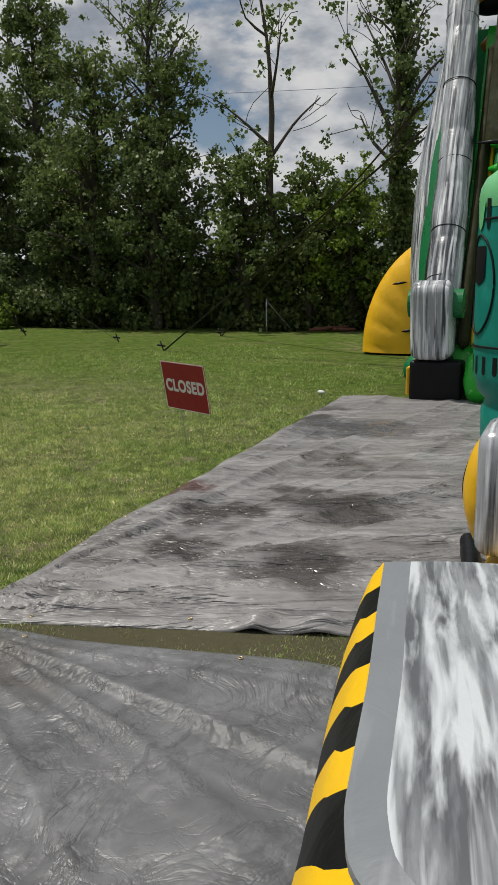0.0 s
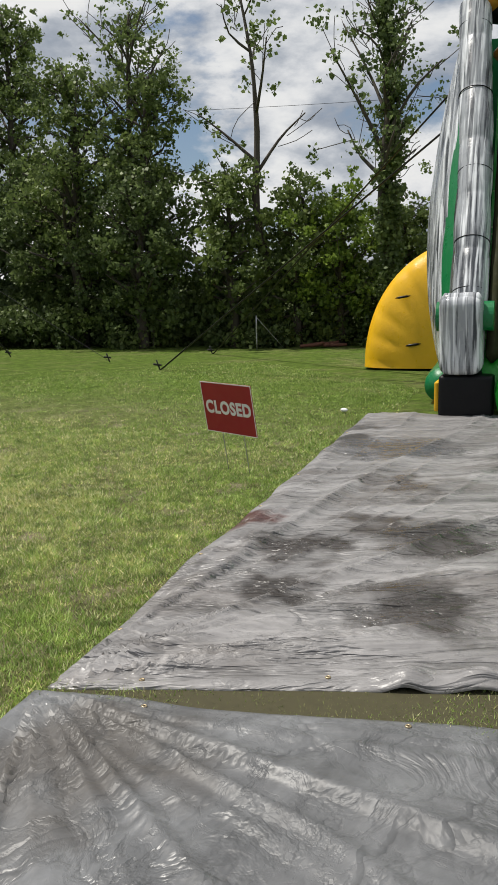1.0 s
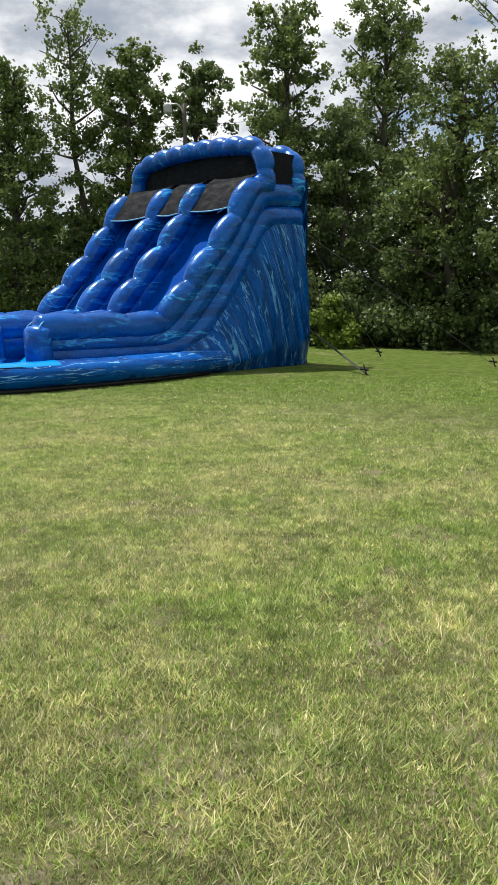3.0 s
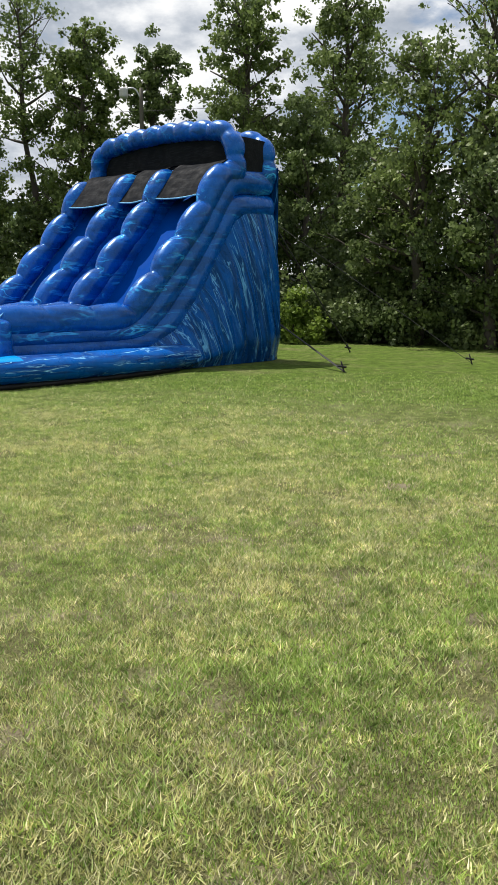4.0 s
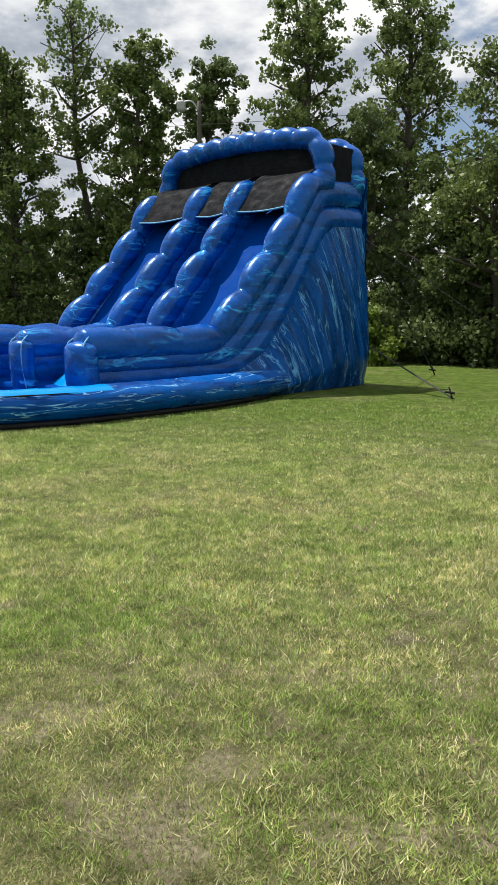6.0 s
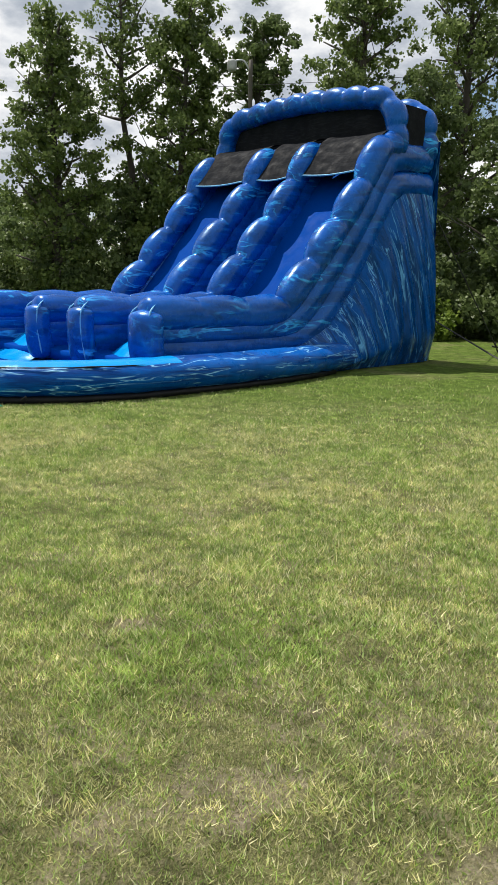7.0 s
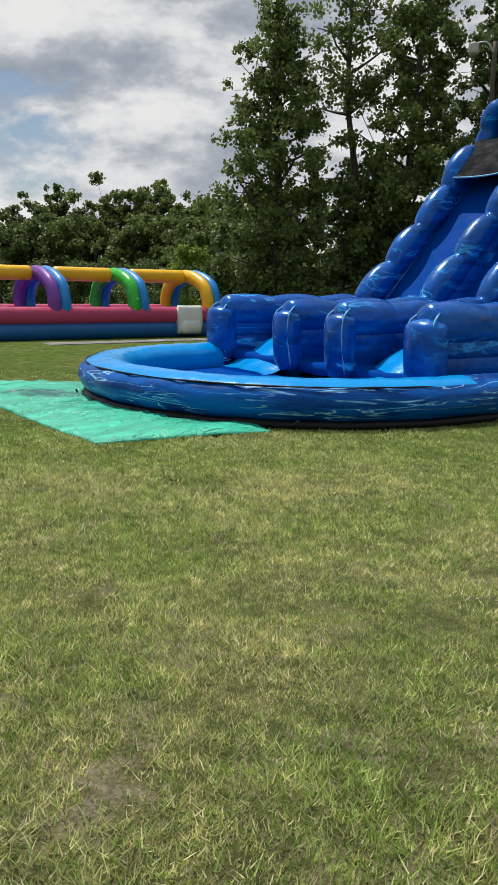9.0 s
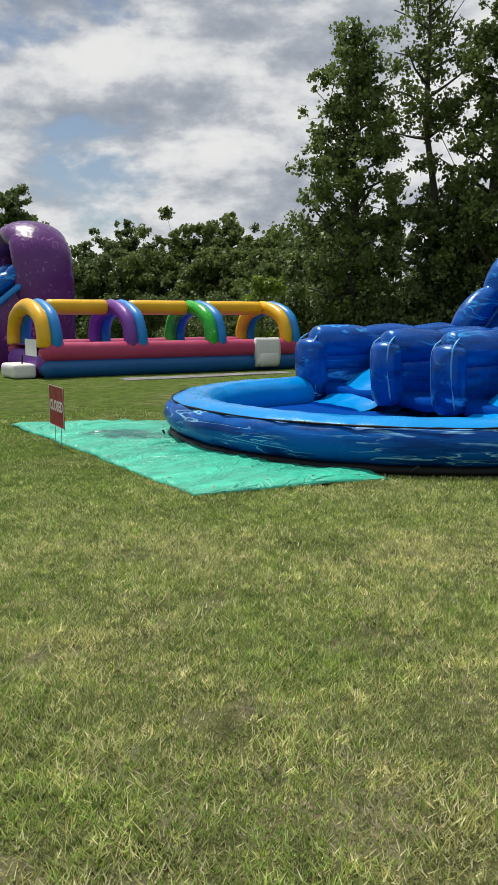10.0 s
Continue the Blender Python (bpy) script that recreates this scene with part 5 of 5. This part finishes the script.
def build_tree(x, y, h, spread, low, leaves, size, mat, seed, label, trunk=0.2, lean=(0, 0), limbs=16, clump=0.75, name="tree", bare=0):
    """A tapered trunk, limbs that fork from it, and a crown of leaf sprays in clumps at the limb ends."""
    rng = np.random.default_rng(seed)
    t = thing(name, Matrix.Translation((x, y, 0)), label, "tree", "trees along the field")
    bend = rng.uniform(-0.35, 0.35, (5, 2))
    spine = smooth_path([(0, 0, -0.2)] + [(lean[0] * k / 5 + bend[k - 1][0] * 0.6, lean[1] * k / 5 + bend[k - 1][1] * 0.6, h * 0.94 * k / 5) for k in range(1, 6)], 6)
    verts, faces = sweep(spine, lambda s: trunk * (1 - 0.88 * s) + 0.015, 9, cap=False, step=0.45, wrinkle=0.02)
    centres, radii = [], []
    for k in range(limbs):
        f = low + (0.97 - low) * (k + rng.uniform(0, 1)) / limbs
        base = spine[min(len(spine) - 1, int(f * (len(spine) - 1)))]
        ang = k * 2.4 + rng.uniform(-0.4, 0.4)
        g = (f - low) / (1 - low)
        reach = spread * (0.55 + 0.75 * math.sin(math.pi * min(1, 0.18 + 0.8 * g))) * rng.uniform(0.55, 1.1) * (1 - 0.45 * g * g)
        rise = reach * (rng.uniform(0.25, 0.85) if k >= bare and not bare else rng.uniform(0.7, 1.7))
        tip = base + Vector((math.cos(ang) * reach, math.sin(ang) * reach, rise))
        mid = base.lerp(tip, 0.5) + Vector((rng.uniform(-0.2, 0.2), rng.uniform(-0.2, 0.2), rng.uniform(-0.1, 0.25)))
        v, fc = sweep(smooth_path([base, mid, tip], 4), lambda s: trunk * 0.34 * (1 - 0.8 * s) * (1.1 - g * 0.6) + 0.008, 6, cap=False, step=0.4, wrinkle=0.01)
        o = len(verts)
        verts += v
        faces += [tuple(o + q for q in ff) for ff in fc]
        if bare:
            # curved bare twigs forking off the limb
            for s in (0.45, 0.62, 0.78, 0.9):
                q = base.lerp(tip, s)
                e = q + Vector((math.cos(ang + rng.normal(0, 0.9)), math.sin(ang + rng.normal(0, 0.9)), rng.uniform(0.3, 1.3))) * reach * rng.uniform(0.25, 0.55)
                tv, tf = sweep(smooth_path([q, q.lerp(e, 0.5) + Vector(rng.normal(0, 0.08, 3)), e], 3), 0.011, 4, cap=False, step=0.3, wrinkle=0)
                o = len(verts)
                verts += tv
                faces += [tuple(o + w for w in ff) for ff in tf]
        if k >= bare:
            for s in (1.0, 1.0, 0.85, 0.7, 0.55, 0.4, 0.25):
                q = base.lerp(tip, s) + Vector(rng.normal(0, 0.55 * clump, 3)) + Vector((0, 0, 0.15))
                rr = clump * rng.uniform(0.22, 0.62) * (1 - 0.25 * g)
                centres.append(tuple(q))
                radii.append(rr)
                if rng.uniform() < 0.35:
                    tv, tf = sweep([base.lerp(tip, s * 0.8), q], 0.012, 4, cap=False, step=0.6, wrinkle=0)
                    o = len(verts)
                    verts += tv
                    faces += [tuple(o + w for w in ff) for ff in tf]
    for z in range(9):
        q = spine[-1 - z // 3] + Vector((rng.normal(0, 0.75 * clump), rng.normal(0, 0.75 * clump), rng.uniform(-1.3, 0.1) * clump))
        centres.append(tuple(q)); radii.append(clump * rng.uniform(0.2, 0.4))
    mesh_ob("trunk", verts, faces, M_bark, t, "grey-brown trunk with limbs")
    if leaves:
        leaves_ob("crown", leaf_cloud(rng, centres, radii, int(leaves * 2.3), size), mat, t)
    return t


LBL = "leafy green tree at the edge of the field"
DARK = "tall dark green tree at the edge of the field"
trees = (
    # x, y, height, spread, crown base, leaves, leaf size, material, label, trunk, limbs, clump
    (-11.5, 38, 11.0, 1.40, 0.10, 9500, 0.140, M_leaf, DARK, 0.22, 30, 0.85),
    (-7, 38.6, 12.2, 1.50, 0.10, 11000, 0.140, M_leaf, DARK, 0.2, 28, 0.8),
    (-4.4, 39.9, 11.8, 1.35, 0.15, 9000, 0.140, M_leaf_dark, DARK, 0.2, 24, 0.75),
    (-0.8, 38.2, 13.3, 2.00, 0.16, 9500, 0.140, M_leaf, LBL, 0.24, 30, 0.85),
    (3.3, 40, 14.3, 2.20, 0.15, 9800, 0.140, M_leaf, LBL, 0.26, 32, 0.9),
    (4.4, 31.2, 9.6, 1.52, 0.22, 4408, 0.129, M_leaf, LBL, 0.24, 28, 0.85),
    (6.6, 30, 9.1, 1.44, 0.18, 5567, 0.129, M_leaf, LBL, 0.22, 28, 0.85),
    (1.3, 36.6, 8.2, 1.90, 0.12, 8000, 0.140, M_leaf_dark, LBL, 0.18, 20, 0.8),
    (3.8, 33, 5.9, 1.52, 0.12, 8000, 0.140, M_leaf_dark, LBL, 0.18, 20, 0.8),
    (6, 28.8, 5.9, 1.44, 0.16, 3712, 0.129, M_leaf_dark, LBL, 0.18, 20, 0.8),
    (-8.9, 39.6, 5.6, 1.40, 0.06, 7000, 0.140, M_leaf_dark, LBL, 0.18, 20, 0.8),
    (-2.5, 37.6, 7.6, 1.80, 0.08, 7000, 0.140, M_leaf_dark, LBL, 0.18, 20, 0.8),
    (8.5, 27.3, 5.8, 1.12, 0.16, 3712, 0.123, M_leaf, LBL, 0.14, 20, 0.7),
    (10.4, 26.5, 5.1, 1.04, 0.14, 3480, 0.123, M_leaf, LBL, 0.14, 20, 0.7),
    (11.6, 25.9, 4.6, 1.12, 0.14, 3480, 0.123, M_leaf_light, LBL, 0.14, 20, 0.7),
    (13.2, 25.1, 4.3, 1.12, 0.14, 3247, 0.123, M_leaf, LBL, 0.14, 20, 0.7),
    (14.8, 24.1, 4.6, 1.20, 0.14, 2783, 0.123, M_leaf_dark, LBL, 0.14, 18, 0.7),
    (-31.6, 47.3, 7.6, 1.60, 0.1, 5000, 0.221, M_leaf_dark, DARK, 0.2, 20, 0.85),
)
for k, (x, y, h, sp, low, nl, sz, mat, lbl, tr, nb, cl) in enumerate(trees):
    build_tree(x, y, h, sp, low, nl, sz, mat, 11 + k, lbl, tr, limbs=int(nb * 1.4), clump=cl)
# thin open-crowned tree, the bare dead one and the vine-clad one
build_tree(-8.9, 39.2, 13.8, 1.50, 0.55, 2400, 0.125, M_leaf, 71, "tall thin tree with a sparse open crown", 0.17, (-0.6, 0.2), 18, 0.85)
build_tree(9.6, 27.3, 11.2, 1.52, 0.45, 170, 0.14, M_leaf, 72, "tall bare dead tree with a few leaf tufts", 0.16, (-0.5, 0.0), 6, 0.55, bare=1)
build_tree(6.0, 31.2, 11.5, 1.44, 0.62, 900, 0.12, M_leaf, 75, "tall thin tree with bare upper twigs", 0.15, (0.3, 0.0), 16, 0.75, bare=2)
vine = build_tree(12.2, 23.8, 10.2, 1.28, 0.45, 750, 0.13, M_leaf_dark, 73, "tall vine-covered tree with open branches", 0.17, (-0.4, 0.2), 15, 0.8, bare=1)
rng = np.random.default_rng(5)
zz = np.linspace(0.5, 9.5, 46)
leaves_ob("vines", leaf_cloud(rng, [(-0.03 * z + rng.normal(0, 0.12), rng.normal(0, 0.12), z) for z in zz], [0.42 - 0.018 * z for z in zz], 9000, 0.12), M_leaf_dark, vine, "dark vines round the trunk")
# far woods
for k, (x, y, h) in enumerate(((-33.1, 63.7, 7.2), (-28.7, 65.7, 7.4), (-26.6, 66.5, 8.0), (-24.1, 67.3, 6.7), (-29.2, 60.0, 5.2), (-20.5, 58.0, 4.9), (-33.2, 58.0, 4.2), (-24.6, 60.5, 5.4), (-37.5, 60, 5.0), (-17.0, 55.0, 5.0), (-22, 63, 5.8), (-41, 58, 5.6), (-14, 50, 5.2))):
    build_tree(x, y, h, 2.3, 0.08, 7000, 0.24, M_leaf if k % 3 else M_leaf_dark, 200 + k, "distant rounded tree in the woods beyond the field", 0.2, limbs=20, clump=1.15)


# undergrowth along the field's edge: a bank of leaf sprays with an uneven top
def build_undergrowth():
    rng = np.random.default_rng(9)
    line = [(-46, 54), (-36, 55), (-26, 54), (-17.5, 46), (-14.5, 38.6), (-10, 36.4), (-5, 34.6), (-2.5, 33.3), (0.5, 32.3), (3.2, 31.0), (6.2, 28.2), (8.6, 26.6), (12, 24.9), (16, 22.8), (21, 20), (26, 17)]
    centres, radii = [], []
    for (x0, y0), (x1, y1) in zip(line, line[1:]):
        n = int(math.hypot(x1 - x0, y1 - y0) / 0.42)
        nx, ny = -(y1 - y0), (x1 - x0)
        ll = math.hypot(nx, ny)
        for i in range(n):
            t = i / n
            top = 1.8 + 1.3 * noise.noise((x0 + (x1 - x0) * t, 3.3, 0)) + rng.uniform(-0.5, 0.8)
            for z in np.arange(0.25, max(0.8, top), 0.62):
                off = rng.uniform(-0.3, 2.4) + 0.25 * z
                centres.append((x0 + (x1 - x0) * t + nx / ll * off + rng.normal(0, 0.2), y0 + (y1 - y0) * t + ny / ll * off, z))
                radii.append(rng.uniform(0.35, 0.75))
    ob = leaves_ob("undergrowth", leaf_cloud(rng, centres, radii, 200000, 0.14), M_leaf_dark, None)
    tagged(ob, "dense dark shrubs along the field's edge", "undergrowth", kind="stuff")
    # sloping bank behind the shrubs, in the same dark leaf material
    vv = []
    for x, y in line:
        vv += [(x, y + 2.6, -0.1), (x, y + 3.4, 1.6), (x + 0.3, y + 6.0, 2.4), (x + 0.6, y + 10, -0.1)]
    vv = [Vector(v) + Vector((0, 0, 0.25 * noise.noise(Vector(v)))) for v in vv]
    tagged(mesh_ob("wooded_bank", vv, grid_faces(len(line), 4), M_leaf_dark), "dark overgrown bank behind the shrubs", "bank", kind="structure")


build_undergrowth()
for k, (x, y, h) in enumerate(((0.5, 31.8, 1.7), (1.1, 31.9, 1.2), (-14.6, 37.2, 2.6))):
    rng = np.random.default_rng(300 + k)
    b = thing("bush", Matrix.Translation((x, y, 0)), "sunlit yellow-green bush at the edge of the lawn", "bush")
    cs = [(rng.normal(0, 0.36), rng.normal(0, 0.3), rng.uniform(0.25, h)) for _ in range(16)]
    leaves_ob("foliage", leaf_cloud(rng, cs, [0.32] * 16, 2000, 0.12), M_leaf_light, b)
    v, f = sweep([(0, 0, -0.1), (0.1, 0, h * 0.7)], 0.03, 6, cap=False, step=0.3)
    mesh_ob("stem", v, f, M_bark, b)


# ---- grass blades ----
def build_grass():
    rng = np.random.default_rng(3)
    # lawn ahead of and beside the way, thinning out with distance from it
    n0 = 4700000
    path = np.array([(0.4, 2.3), (-1.1, 4.0), (-2.3, 5.7), (-3.9, 7.5), (-5.3, 9.0), (-6.3, 10.1)])
    x, y = rng.uniform(-13, 7, n0), rng.uniform(3.5, 22, n0)
    d = np.min(np.hypot(x[:, None] - path[None, :, 0], y[:, None] - path[None, :, 1]), axis=1)
    keep = rng.uniform(0, 1, n0) < np.clip(1.5 - d / 6.0, 0.07, 1) * np.clip((22 - y) / 4.0, 0, 1)
    # none under the sheets, the pool and the slides

    def inside(quad, inset):
        c = np.mean(np.array(quad), axis=0)
        q = [(px + (c[0] - px) * inset, py + (c[1] - py) * inset) for px, py in quad]
        ok = np.ones(n0, bool)
        for (ax, ay), (bx_, by_) in zip(q, q[1:] + q[:1]):
            ok &= (bx_ - ax) * (y - ay) - (by_ - ay) * (x - ax) > 0
        return ok
    for quad, inset in ((FAR_TARP, 0.012), (NEAR_TARP, 0.012), (MAT, 0.03)):
        keep &= ~inside(quad, inset)
    rel = np.stack([x - C0.x, y - C0.y], 1)
    cu, cv = rel @ np.array((UX.x, UX.y)), rel @ np.array((VX.x, VX.y))
    keep &= ~((cv < -0.2) & (cu > 7))
    keep &= ~((cv < -0.1) & (cu < 2.5) & (cu > -4) & (rng.uniform(0, 1, n0) < 0.2))
    keep &= ~((y > 3.6) & (x > 0.2) & (y < 6.1 - 0.43 * x) & (y > 4.9 - 0.42 * x) & (rng.uniform(0, 1, n0) < 0.2))
    bx, by = x + 5.958, y - 19.015
    sa, ca = math.sin(radians(SLIDE_ANGLE)), math.cos(radians(SLIDE_ANGLE))
    bu, bv = bx * ca + by * sa, by * ca - bx * sa
    keep &= ~((bu > 0) & (bv > -0.75))
    keep &= ~((((bu - 0.5) / 3.2) ** 2 + ((bv - 2.33) / 3.15) ** 2 < 1))
    x, y = x[keep], y[keep]
    dk = d[keep]
    worn = np.array([noise.noise((a * 1.5, b * 1.5, 4)) + 0.7 * noise.noise((a * 4.3, b * 4.3, 7)) for a, b in zip(x, y)])
    thin = rng.uniform(0, 1, len(x)) > np.clip((worn - 0.30) * 2.6, 0, 0.74)
    x, y, dk = x[thin], y[thin], dk[thin]
    n = len(x)
    clump = np.array([noise.noise((a * 2.3, b * 2.3, 0)) for a, b in zip(x, y)])
    h = rng.uniform(0.005, 0.022, n) * (1.0 + 0.9 * clump)
    w = rng.uniform(0.0012, 0.0032, n) * (1 + dk / 6)
    a = rng.uniform(0, 2 * np.pi, n)
    lean = rng.uniform(0.3, 2.4, n) * h
    la = rng.uniform(0, 2 * np.pi, n)
    z = -0.012
    p0 = np.stack([x - np.cos(a) * w, y - np.sin(a) * w, np.full(n, z)], 1)
    p1 = np.stack([x + np.cos(a) * w, y + np.sin(a) * w, np.full(n, z)], 1)
    p2 = np.stack([x + np.cos(la) * lean, y + np.sin(la) * lean, h], 1)
    v = np.stack([p0, p1, p2], 1).reshape(-1, 3)
    me = bpy.data.meshes.new("grass")
    me.vertices.add(3 * n); me.loops.add(3 * n); me.polygons.add(n)
    me.vertices.foreach_set("co", v.astype(np.float32).ravel())
    me.loops.foreach_set("vertex_index", np.arange(3 * n, dtype=np.int32))
    me.polygons.foreach_set("loop_start", np.arange(0, 3 * n, 3, dtype=np.int32))
    me.polygons.foreach_set("loop_total", np.full(n, 3, dtype=np.int32))
    me.update(calc_edges=True)
    me.materials.append(M_blade)
    tagged(new("grass", me), "short mown grass, green with dry straw patches", "grass", kind="stuff")


build_grass()
